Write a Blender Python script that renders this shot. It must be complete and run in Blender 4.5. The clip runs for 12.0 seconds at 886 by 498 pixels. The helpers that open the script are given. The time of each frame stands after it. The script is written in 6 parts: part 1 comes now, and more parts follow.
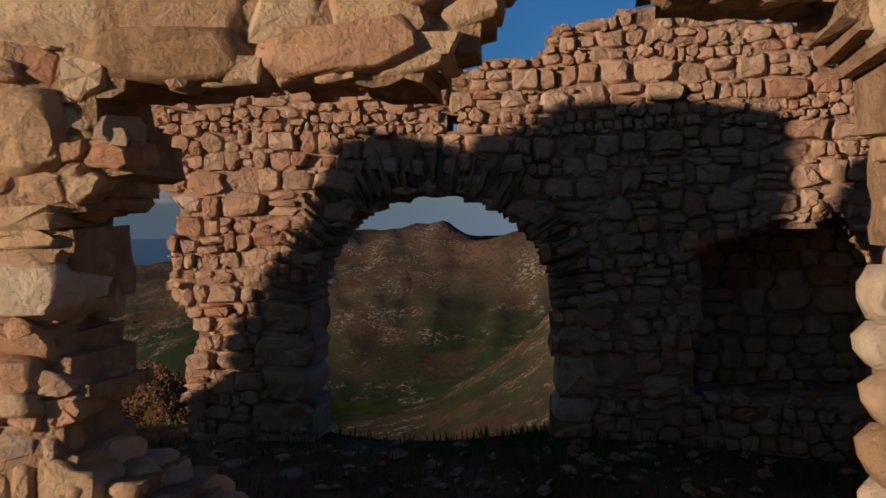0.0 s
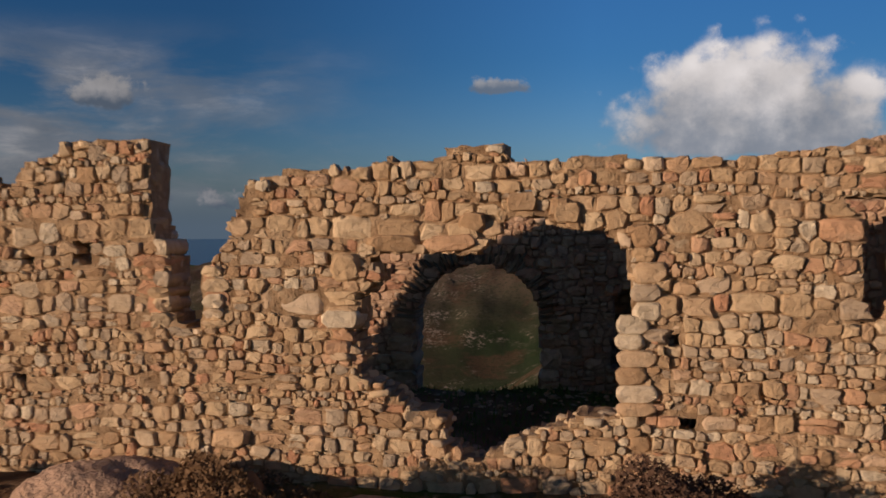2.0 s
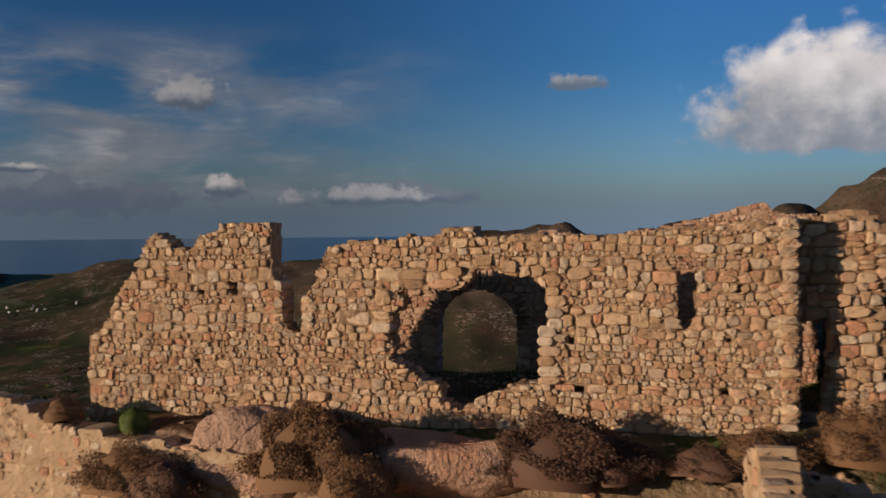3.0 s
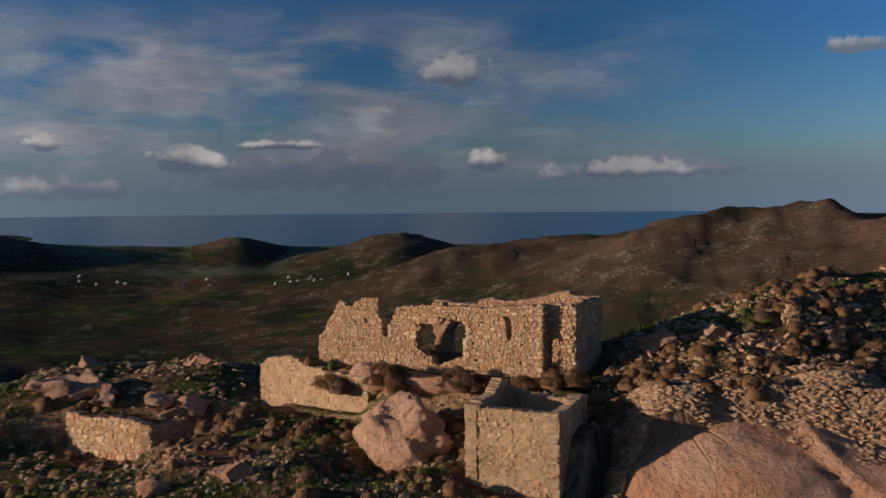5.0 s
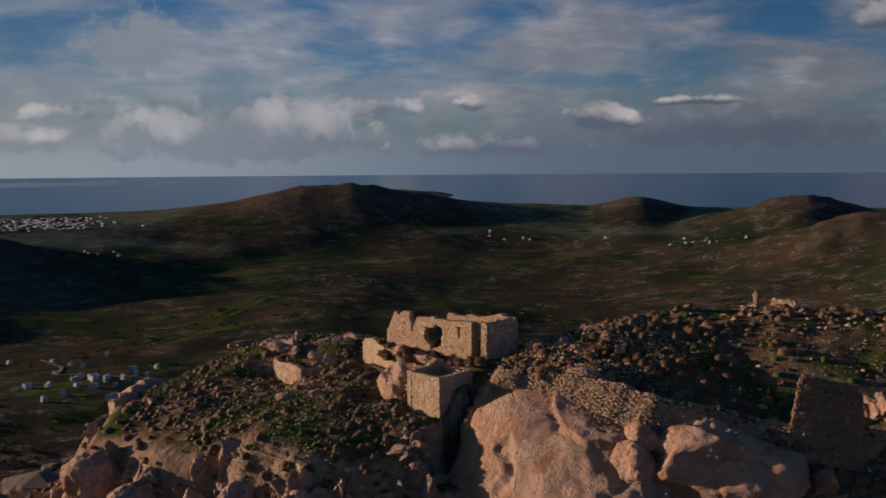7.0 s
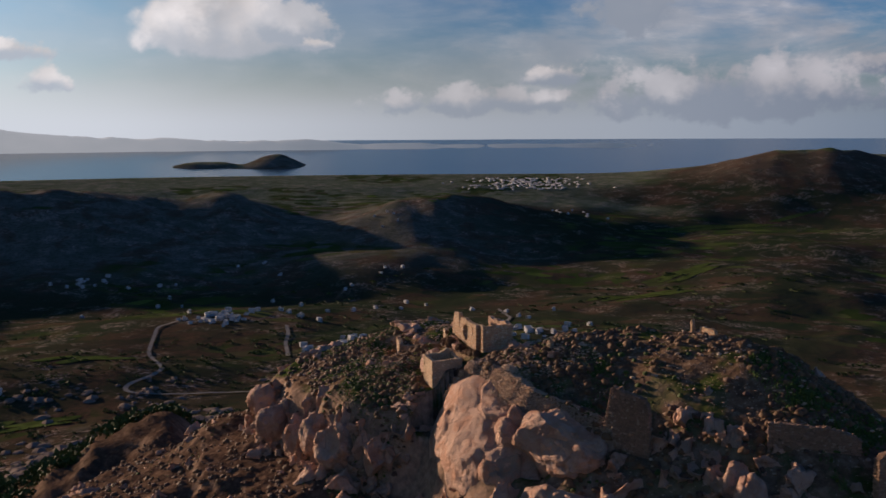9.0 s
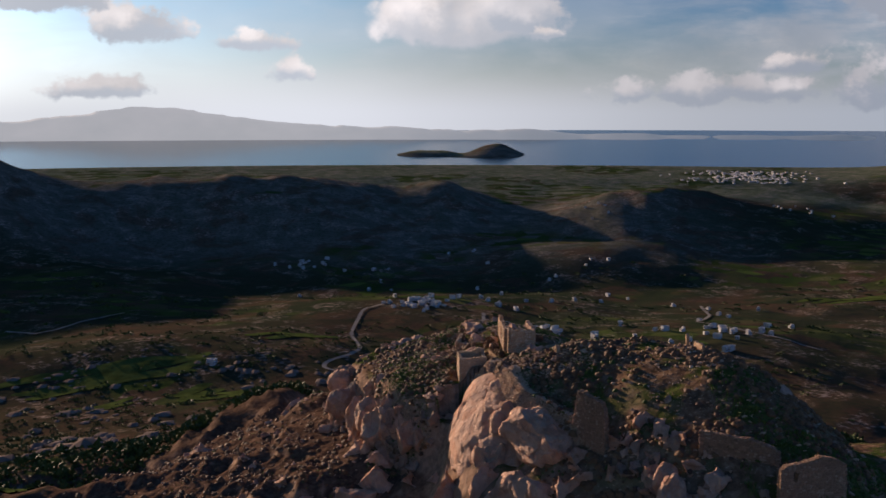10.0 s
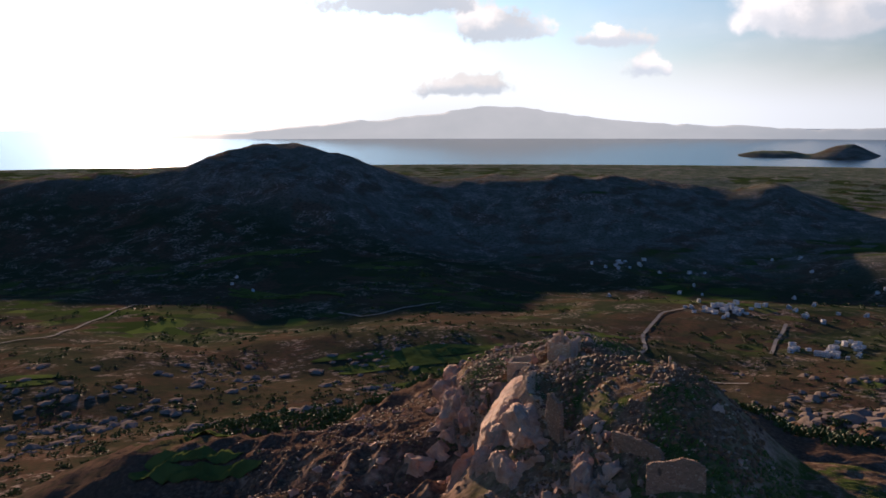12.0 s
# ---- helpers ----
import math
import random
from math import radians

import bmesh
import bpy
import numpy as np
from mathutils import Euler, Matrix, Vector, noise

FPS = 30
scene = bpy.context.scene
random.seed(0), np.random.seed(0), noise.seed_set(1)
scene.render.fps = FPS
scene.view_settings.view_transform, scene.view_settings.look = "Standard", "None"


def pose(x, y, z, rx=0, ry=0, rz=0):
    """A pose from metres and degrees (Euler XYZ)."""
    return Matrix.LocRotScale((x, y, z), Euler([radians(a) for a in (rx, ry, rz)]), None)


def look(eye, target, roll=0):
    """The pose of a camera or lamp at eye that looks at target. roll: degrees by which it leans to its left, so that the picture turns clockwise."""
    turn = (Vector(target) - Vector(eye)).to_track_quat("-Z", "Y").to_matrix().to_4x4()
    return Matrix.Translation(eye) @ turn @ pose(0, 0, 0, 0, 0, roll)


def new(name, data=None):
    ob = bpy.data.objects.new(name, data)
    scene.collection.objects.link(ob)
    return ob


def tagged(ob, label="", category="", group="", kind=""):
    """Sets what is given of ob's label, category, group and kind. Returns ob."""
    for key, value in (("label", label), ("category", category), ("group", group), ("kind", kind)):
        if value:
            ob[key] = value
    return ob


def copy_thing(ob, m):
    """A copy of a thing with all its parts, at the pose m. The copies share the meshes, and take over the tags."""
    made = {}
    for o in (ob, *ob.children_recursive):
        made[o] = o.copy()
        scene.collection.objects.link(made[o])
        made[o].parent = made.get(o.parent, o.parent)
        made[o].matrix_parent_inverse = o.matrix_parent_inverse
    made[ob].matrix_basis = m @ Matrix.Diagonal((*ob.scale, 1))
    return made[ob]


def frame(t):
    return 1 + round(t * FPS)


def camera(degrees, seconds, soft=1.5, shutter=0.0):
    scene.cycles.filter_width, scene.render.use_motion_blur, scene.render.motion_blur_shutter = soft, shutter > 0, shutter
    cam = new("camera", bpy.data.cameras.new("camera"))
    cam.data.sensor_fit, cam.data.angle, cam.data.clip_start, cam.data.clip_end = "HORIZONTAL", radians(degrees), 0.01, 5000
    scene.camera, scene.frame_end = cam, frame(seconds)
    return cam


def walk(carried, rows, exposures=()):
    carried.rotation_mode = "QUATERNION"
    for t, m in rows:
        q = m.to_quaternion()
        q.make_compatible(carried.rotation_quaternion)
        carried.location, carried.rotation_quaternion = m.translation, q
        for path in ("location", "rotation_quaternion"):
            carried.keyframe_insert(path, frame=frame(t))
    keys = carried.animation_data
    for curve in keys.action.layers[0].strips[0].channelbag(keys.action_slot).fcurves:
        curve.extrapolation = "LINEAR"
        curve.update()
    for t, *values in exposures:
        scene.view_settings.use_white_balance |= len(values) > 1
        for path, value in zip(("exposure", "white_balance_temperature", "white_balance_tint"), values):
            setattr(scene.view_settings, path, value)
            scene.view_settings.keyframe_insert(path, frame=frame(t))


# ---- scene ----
cam = camera(46.72, 12.0, soft=1.6, shutter=0.25)
# seconds, x, y, z, yaw, pitch, roll
ROWS = [
    (0.0, 0.79, -3.57, 1.83, 5.67, -1.15, 0.81),
    (0.5, 0.82, -4.62, 1.81, 5.71, -1.13, 0.82),
    (1.0, 0.95, -6.40, 1.84, 6.15, -1.13, 0.80),
    (1.5, 1.17, -8.49, 2.08, 7.06, -0.96, 0.19),
    (2.0, 1.60, -11.16, 2.60, 8.17, -0.98, 0.27),
    (2.5, 2.43, -14.30, 3.02, 9.77, -1.13, 0.44),
    (2.7, 3.04, -15.94, 3.18, 10.87, -1.11, 0.45),
    (4.3, 14.77, -37.18, 6.14, 20.10, -1.58, 0.78),
    (4.5, 17.26, -40.25, 6.75, 21.73, -1.75, 0.68),
    (5.0, 25.92, -49.47, 8.84, 26.96, -2.43, 0.56),
    (5.5, 36.24, -58.06, 11.05, 32.06, -3.09, 0.54),
    (6.0, 50.33, -64.70, 13.73, 37.57, -3.61, 0.54),
    (6.5, 64.96, -67.49, 16.24, 43.01, -4.27, 0.55),
    (7.0, 81.69, -67.27, 19.17, 49.72, -4.66, 0.43),
    (7.2, 88.23, -66.65, 20.28, 52.40, -4.81, 0.34),
    (8.8, 139.98, -41.99, 30.26, 74.23, -6.54, 0.43),
    (9.0, 144.62, -37.46, 31.38, 76.63, -6.72, 0.34),
    (9.5, 155.76, -25.25, 34.19, 82.91, -7.32, 0.22),
    (10.0, 167.36, -11.91, 37.14, 89.22, -7.32, -0.00),
    (10.5, 177.55, 0.47, 39.84, 94.08, -7.47, -0.11),
    (11.0, 187.23, 14.67, 42.71, 99.67, -7.47, 0.02),
    (11.5, 195.15, 28.34, 45.40, 104.33, -7.50, 0.08),
    (12.0, 201.45, 44.04, 48.25, 108.63, -7.51, 0.13),
]
walk(cam, [(t, pose(x, y, z, 90 + pitch, roll, yaw)) for t, x, y, z, yaw, pitch, roll in ROWS],
     exposures=((0.0, -0.12, 6500, 10), (0.5, -0.1, 6500, 10), (1.2, 0.0, 6500, 10), (7.0, 0.05, 6450, 13), (9.0, 0.42, 6500, 16), (10.5, 0.78, 6650, 18), (12.0, 1.05, 6650, 18)))
# ---------------------------------------------------------------- light and sky
SUN_AZ, SUN_EL = 125.3, 7.8          # degrees from +y towards -x, degrees above the horizon
sun_way = Vector((-math.sin(radians(SUN_AZ)) * math.cos(radians(SUN_EL)),
                  math.cos(radians(SUN_AZ)) * math.cos(radians(SUN_EL)), math.sin(radians(SUN_EL))))
sun = new("sun", bpy.data.lights.new("sun", "SUN"))
sun.data.energy, sun.data.angle, sun.data.color = 4.7, radians(0.6), (1.0, 0.74, 0.53)
sun.matrix_world = look(tuple(sun_way * 300), (0, 0, 0))

world = bpy.data.worlds.new("world")
scene.world = world
world.use_nodes = True


class Graph:
    """Short calls for building a node tree."""

    def __init__(self, tree):
        self.tree = tree

    def node(self, kind, **kw):
        n = self.tree.nodes.new(kind)
        if "operation" in kw:
            n.operation = kw["operation"]
        if "use_clamp" in kw:
            n.use_clamp = kw["use_clamp"]
        if "data_type" in kw:
            n.data_type = kw["data_type"]
        if "blend_type" in kw:
            n.blend_type = kw["blend_type"]
        if "feature" in kw:
            n.feature = kw["feature"]
        if "interpolation_type" in kw:
            n.interpolation_type = kw["interpolation_type"]
        return n

    def link(self, a, b):
        self.tree.links.new(a, b)

    def put(self, socket, v):
        if isinstance(v, bpy.types.NodeSocket):
            self.link(v, socket)
        else:
            socket.default_value = v

    def m(self, op, a, b=0.0, c=0.0, clamp=False):
        n = self.node("ShaderNodeMath", operation=op, use_clamp=clamp)
        for s, v in zip(n.inputs, (a, b, c)):
            self.put(s, v)
        return n.outputs[0]

    def mix(self, f, a, b, blend="MIX"):
        n = self.node("ShaderNodeMix", data_type="RGBA", blend_type=blend)
        self.put(n.inputs[0], f)
        for s, v in ((n.inputs[6], a), (n.inputs[7], b)):
            self.put(s, (*v, 1) if isinstance(v, tuple) and len(v) == 3 else v)
        return n.outputs[2]

    def noise(self, vec, scale, detail=5, rough=0.55, dist=0.0):
        n = self.node("ShaderNodeTexNoise")
        if vec is not None:
            self.link(vec, n.inputs["Vector"])
        n.inputs["Scale"].default_value, n.inputs["Detail"].default_value = scale, detail
        n.inputs["Roughness"].default_value, n.inputs["Distortion"].default_value = rough, dist
        return n.outputs["Fac"]

    def voronoi(self, vec, scale, feature="F1", out="Distance"):
        n = self.node("ShaderNodeTexVoronoi", feature=feature)
        self.link(vec, n.inputs["Vector"])
        n.inputs["Scale"].default_value = scale
        return n.outputs[out]

    def ramp(self, f, *stops):
        n = self.node("ShaderNodeValToRGB")
        self.put(n.inputs[0], f)
        e = n.color_ramp.elements
        while len(e) < len(stops):
            e.new(0.5)
        for x, (p, c) in zip(e, stops):
            x.position, x.color = p, (*c, 1) if len(c) == 3 else c
        return n.outputs[0]

    def smooth(self, v, lo, hi):
        n = self.node("ShaderNodeMapRange", interpolation_type="SMOOTHSTEP")
        self.put(n.inputs[0], v)
        n.inputs[1].default_value, n.inputs[2].default_value = lo, hi
        return n.outputs[0]

    def xyz(self, x, y, z):
        n = self.node("ShaderNodeCombineXYZ")
        for s, v in zip(n.inputs, (x, y, z)):
            self.put(s, v)
        return n.outputs[0]


def build_sky():
    g = Graph(world.node_tree)
    world.node_tree.nodes.clear()
    out = g.node("ShaderNodeOutputWorld")
    bg = g.node("ShaderNodeBackground")
    bg.inputs[1].default_value = 0.095
    g.link(bg.outputs[0], out.inputs[0])
    sky = g.node("ShaderNodeTexSky")
    sky.sky_type, sky.sun_disc = "NISHITA", False
    sky.sun_elevation, sky.sun_rotation = radians(SUN_EL), radians(360 - SUN_AZ)
    sky.altitude, sky.air_density, sky.dust_density, sky.ozone_density = 300, 1.0, 1.6, 2.2
    way = g.node("ShaderNodeTexCoord").outputs["Generated"]
    sep = g.node("ShaderNodeSeparateXYZ")
    g.link(way, sep.inputs[0])
    x, y, z = sep.outputs
    deg = 180 / math.pi
    az = g.m("MULTIPLY", g.m("ARCTAN2", g.m("MULTIPLY", x, -1.0), y), deg)
    el = g.m("MULTIPLY", g.m("ARCSINE", z), deg)
    plane = g.xyz(g.m("MULTIPLY", az, 0.1), g.m("MULTIPLY", el, 0.1), 0.0)
    # billows for the edges and heads of the clouds
    warp = g.m("SUBTRACT", g.noise(plane, 9.0, 6, 0.6), 0.5)
    soft1 = g.m("SUBTRACT", g.noise(plane, 3.0, 5, 0.55), 0.5)
    bent = g.xyz(g.m("ADD", g.m("MULTIPLY", az, 0.1), g.m("MULTIPLY", warp, 0.16)), g.m("ADD", g.m("MULTIPLY", el, 0.12), g.m("MULTIPLY", soft1, 0.12)), 0.0)
    b1 = g.m("SUBTRACT", 0.42, g.voronoi(bent, 4.6, "SMOOTH_F1"))
    b2 = g.m("SUBTRACT", 0.42, g.voronoi(bent, 11.0, "SMOOTH_F1"))
    billow = g.m("ADD", g.m("ADD", g.m("MULTIPLY", b1, 1.0), g.m("MULTIPLY", b2, 0.5)), g.m("ADD", g.m("MULTIPLY", warp, 0.5), g.m("MULTIPLY", soft1, 0.7)))
    rag = g.m("SUBTRACT", g.noise(plane, 6.0, 8, 0.64), 0.5)
    col = sky.outputs[0]
    # a deep, cool sky away from the sun
    deep = g.m("MULTIPLY", g.smooth(el, 0.0, 10.0), g.m("SUBTRACT", 1.0, g.smooth(az, 55.0, 110.0)))
    col = g.mix(1.0, col, g.mix(deep, (0.62, 0.83, 1.34), (0.22, 0.515, 0.94)), "MULTIPLY")
    # paler towards the sun
    bw = g.node("ShaderNodeRGBToBW")
    g.link(col, bw.inputs[0])
    pale = g.xyz(g.m("MULTIPLY", bw.outputs[0], g.mix(g.smooth(el, 0.5, 8.0), (0.98, 0.98, 0.98), (0.64, 0.64, 0.64))), g.m("MULTIPLY", bw.outputs[0], 1.12), g.m("MULTIPLY", bw.outputs[0], g.mix(g.smooth(el, 0.5, 8.0), (1.08, 1.08, 1.08), (1.5, 1.5, 1.5))))
    col = g.mix(g.m("MULTIPLY", g.smooth(az, 70.0, 100.0), 0.92), col, pale)
    lit = g.smooth(az, 40.0, 112.0)
    puffs = g.m("ADD", 0.86, g.m("ADD", g.m("MULTIPLY", b1, 0.75), g.m("MULTIPLY", warp, 0.35)))
    white = g.mix(1.0, g.mix(lit, (5.9, 5.45, 5.3), (11.0, 10.7, 10.4)), g.xyz(puffs, puffs, puffs), "MULTIPLY")
    grey = g.mix(lit, (1.0, 1.28, 1.75), (6.2, 7.0, 7.8))
    # thin streaks and layers
    flat = g.xyz(g.m("MULTIPLY", az, 0.06), g.m("MULTIPLY", el, 0.2), 3.0)
    veil = g.smooth(g.noise(flat, 1.7, 7, 0.58, 0.3), 0.34, 0.6)
    band = g.m("MULTIPLY", g.smooth(el, 0.4, 2.4), g.m("SUBTRACT", 1.0, g.smooth(el, 7.5, 12.0)))
    bank = g.m("MULTIPLY", g.m("MULTIPLY", g.smooth(az, 8.0, 30.0), g.m("SUBTRACT", 1.0, g.m("MULTIPLY", g.smooth(az, 64.0, 82.0), 0.72))), band)
    puff = g.smooth(g.noise(flat, 4.0, 7, 0.62, 0.4), 0.45, 0.75)
    col = g.mix(g.m("MULTIPLY", g.m("MULTIPLY", veil, bank), 0.84), col, g.mix(g.m("MULTIPLY", puff, 0.55), g.mix(0.26, grey, white), white))
    # moist blue-grey air over the horizon
    low = g.m("SUBTRACT", 1.0, g.smooth(el, 0.0, 3.6))
    moist = g.mix(lit, (1.15, 1.62, 2.25), (9.4, 10.2, 11.0))
    col = g.mix(g.m("MULTIPLY", low, 0.85), col, moist)
    # heaped clouds: azimuth, elevation of the base, half width, height, share of white
    clouds = ((31.4, 1.9, 8.0, 1.0, 0.1), (15.0, 1.8, 6.5, 0.9, 0.1), (53.6, 3.0, 3.0, 1.1, 0.5), (34.0, 1.6, 9.0, 1.9, 0.1), (17.0, 1.6, 4.5, 0.9, 0.5), (61.0, 1.4, 9.0, 2.4, 0.42), (47.0, 0.9, 6.0, 1.0, 0.35), (74.0, 1.2, 8.0, 1.3, 0.55),
              (-8.4, 5.0, 8.0, 5.4, 1.0), (5.1, 7.9, 2.4, 0.8, 0.4), (26.3, 7.2, 1.8, 1.5, 0.6),
              (24.6, 2.3, 1.6, 1.0, 1.0), (52.2, 9.9, 1.8, 2.4, 0.9), (66.4, 6.2, 2.6, 2.6, 0.05), (48.2, 3.2, 1.3, 0.8, 0.9), (41.0, 2.4, 2.6, 1.3, 0.85), (36.0, 3.3, 3.2, 0.45, 0.9), (70.5, 2.6, 2.2, 1.1, 0.8),
              (88.6, 4.9, 4.6, 3.4, 0.95), (84.6, 5.3, 2.6, 2.0, 0.45), (83.6, 4.5, 1.0, 0.5, 0.9), (105.4, 4.6, 2.6, 2.0, 0.9), (99.6, 3.9, 2.6, 0.9, 0.9),
              (97.6, 2.3, 1.4, 1.2, 0.9), (121.2, 3.4, 1.8, 1.2, 0.1), (111.6, 6.0, 5.0, 1.6, 0.1), (107.2, 1.3, 3.4, 1.0, 0.8),
              (-30.0, 7.5, 8.0, 4.0, 0.8), (150.0, 7.5, 9.0, 3.6, 0.6), (-75.0, 5.0, 9.0, 3.6, 0.7), (-130.0, 7.0, 10.0, 4.0, 0.7), (180.0, 12.0, 9.0, 4.0, 0.6))
    for ca, ce, wa, we, share in clouds:
        dx = g.m("DIVIDE", g.m("SUBTRACT", az, ca), wa)
        up = g.m("SUBTRACT", el, ce)
        # a level, fraying base and a heaped head
        dy = g.m("MAXIMUM", g.m("DIVIDE", up, we), g.m("MULTIPLY", up, -1.0 / min(0.5 * we, 1.3)))
        d = g.m("SQRT", g.m("ADD", g.m("MULTIPLY", dx, dx), g.m("MULTIPLY", dy, dy)))
        body = g.m("ADD", g.m("SUBTRACT", 1.06 if we > 1.9 else 0.95, d), g.m("ADD", g.m("MULTIPLY", billow, 0.62 if we < 3 else 0.48), g.m("MULTIPLY", rag, 1.9 if we < 3 else 0.3)))
        mask = g.smooth(body, 0.0, 0.42 if we < 3 else 0.34)
        rise = g.m("ADD", g.m("DIVIDE", up, we), g.m("ADD", g.m("MULTIPLY", b1, 0.55), g.m("ADD", g.m("MULTIPLY", b2, 0.3), g.m("MULTIPLY", rag, 1.1))))
        top = g.m("MULTIPLY", g.smooth(rise, -0.12 if we < 3 else -0.3, 0.45 if we < 3 else 0.7), share)
        col = g.mix(g.m("MULTIPLY", mask, 0.95), col, g.mix(top, g.mix(0.22 if we > 3 else 0.0, grey, white), white))
    dim = g.m("SUBTRACT", 1.0, g.m("MULTIPLY", g.smooth(az, 50.0, 78.0), 0.44))
    dim = g.m("MULTIPLY", dim, g.m("SUBTRACT", 1.0, g.m("MULTIPLY", g.smooth(az, 92.0, 112.0), 0.28)))
    col = g.mix(1.0, col, g.xyz(dim, dim, dim), "MULTIPLY")
    away = g.m("MULTIPLY", g.smooth(az, -35.0, -60.0), g.m("SUBTRACT", 1.0, g.smooth(el, 8.0, 35.0)))
    col = g.mix(away, col, g.mix(1.0, col, (2.0, 1.22, 0.8), "MULTIPLY"))
    turn = g.m("DIVIDE", g.m("ADD", az, 180.0), 360.0)
    level = ((-180, 0.0), (-15, 0.3), (0, 0.5), (10, 0.15), (20, -0.3), (32, -0.34), (45, -0.08), (56, -0.02), (66, 0.1), (76, 0.12), (90, 0.12), (102, 0.2), (112, 0.1), (122, -0.02), (132, -0.1), (180, -0.1))
    even = g.ramp(turn, *(((a + 180) / 360, (0.5 * 2 ** q,) * 3) for a, q in level))
    col = g.mix(1.0, col, g.mix(1.0, even, (2.0, 2.0, 2.0), "MULTIPLY"), "MULTIPLY")
    # light of the low sun spread in the moist air round it
    s = g.node("ShaderNodeVectorMath", operation="DOT_PRODUCT")
    g.link(way, s.inputs[0])
    s.inputs[1].default_value = tuple(sun_way)
    near = g.m("POWER", g.m("MAXIMUM", s.outputs["Value"], 0.0), 70.0)
    col = g.mix(1.0, col, g.mix(near, (0.0, 0.0, 0.0), (3.4, 3.25, 3.1)), "ADD")
    g.link(col, bg.inputs[0])


build_sky()


# ---------------------------------------------------------------- materials
def material(name):
    mat = bpy.data.materials.new(name)
    mat.use_nodes = True
    mat.node_tree.nodes.clear()
    g = Graph(mat.node_tree)
    out = g.node("ShaderNodeOutputMaterial")
    bsdf = g.node("ShaderNodeBsdfPrincipled")
    bsdf.inputs["Roughness"].default_value = 0.9
    bsdf.inputs["Specular IOR Level"].default_value = 0.2
    g.link(bsdf.outputs[0], out.inputs[0])
    return mat, g, bsdf


def place(g):
    return g.node("ShaderNodeNewGeometry").outputs["Position"]


def relief(g, bsdf, height, dist, strength=0.6):
    b = g.node("ShaderNodeBump")
    b.inputs["Strength"].default_value, b.inputs["Distance"].default_value = strength, dist
    g.link(height, b.inputs["Height"])
    g.link(b.outputs[0], bsdf.inputs["Normal"])


def piece_random(g):
    """A number that differs from piece to piece, joined or single."""
    a = g.node("ShaderNodeObjectInfo").outputs["Random"]
    b = g.node("ShaderNodeNewGeometry").outputs["Random Per Island"]
    return g.m("FRACT", g.m("ADD", g.m("MULTIPLY", a, 7.31), b))


def wall_stone(name, tones, grey=0.0):
    mat, g, bsdf = material(name)
    p = place(g)
    r = piece_random(g)
    base = g.ramp(r, *tones)
    blot = g.noise(p, 8.0, 8, 0.66)
    fine = g.noise(p, 46.0, 5, 0.7)
    col = g.mix(g.smooth(blot, 0.4, 0.75), base, g.mix(0.5, base, (0.25, 0.155, 0.085)))
    col = g.mix(g.m("MULTIPLY", g.smooth(g.noise(p, 2.2, 4), 0.52, 0.75), 0.4), col, (0.44, 0.36, 0.26))
    col = g.mix(g.m("MULTIPLY", g.smooth(fine, 0.6, 0.75), 0.35), col, (0.10, 0.075, 0.05))
    g.link(col, bsdf.inputs["Base Color"])
    relief(g, bsdf, g.m("ADD", g.m("MULTIPLY", blot, 0.75), g.m("MULTIPLY", fine, 0.25)), 0.09, 0.75)
    return mat


WARM = ((0.0, (0.394, 0.249, 0.144)), (0.2, (0.549, 0.385, 0.236)), (0.4, (0.657, 0.498, 0.332)), (0.55, (0.454, 0.351, 0.258)), (0.68, (0.561, 0.385, 0.241)),
        (0.84, (0.513, 0.266, 0.161)), (0.88, (0.597, 0.396, 0.263)), (0.93, (0.707, 0.589, 0.439)), (1.0, (0.346, 0.266, 0.198)))
mat_stone = wall_stone("wall_stone", WARM)
mat_inner = wall_stone("inner_wall_stone", ((0.0, (0.477, 0.305, 0.204)), (0.35, (0.597, 0.408, 0.284)), (0.6, (0.513, 0.351, 0.246)), (0.85, (0.477, 0.249, 0.161)), (1.0, (0.645, 0.498, 0.375))))
mat_bare = wall_stone("bare_core_stone", ((0.0, (0.537, 0.362, 0.214)), (0.35, (0.657, 0.487, 0.311)), (0.55, (0.537, 0.193, 0.0857)), (0.75, (0.621, 0.408, 0.236)), (1.0, (0.707, 0.589, 0.45))))
mat_slate = wall_stone("arch_slate", ((0.0, (0.20, 0.15, 0.11)), (0.5, (0.29, 0.21, 0.14)), (1.0, (0.35, 0.23, 0.14))))
mat_loose = wall_stone("loose_stone", ((0.0, (0.38, 0.255, 0.165)), (0.5, (0.49, 0.355, 0.24)), (0.8, (0.44, 0.27, 0.17)), (1.0, (0.57, 0.45, 0.33))))

# darker, redder tones for the curtain walls
mat_curtain_stone = wall_stone("dark_red_stone", ((0.0, (0.22, 0.135, 0.09)), (0.3, (0.33, 0.20, 0.13)), (0.6, (0.27, 0.165, 0.11)), (0.85, (0.36, 0.21, 0.14)), (1.0, (0.42, 0.30, 0.215))))


def build_mortar(name, dark, mid, pale):
    mat, g, bsdf = material(name)
    p = place(g)
    a, b = g.noise(p, 5.0, 6, 0.6), g.noise(p, 30.0, 5, 0.65)
    col = g.ramp(a, (0.3, dark), (0.55, mid), (0.75, pale))
    col = g.mix(g.m("MULTIPLY", g.smooth(b, 0.55, 0.8), 0.5), col, (0.13, 0.085, 0.05))
    g.link(col, bsdf.inputs["Base Color"])
    relief(g, bsdf, g.m("ADD", a, g.m("MULTIPLY", b, 0.6)), 0.08, 0.9)
    return mat


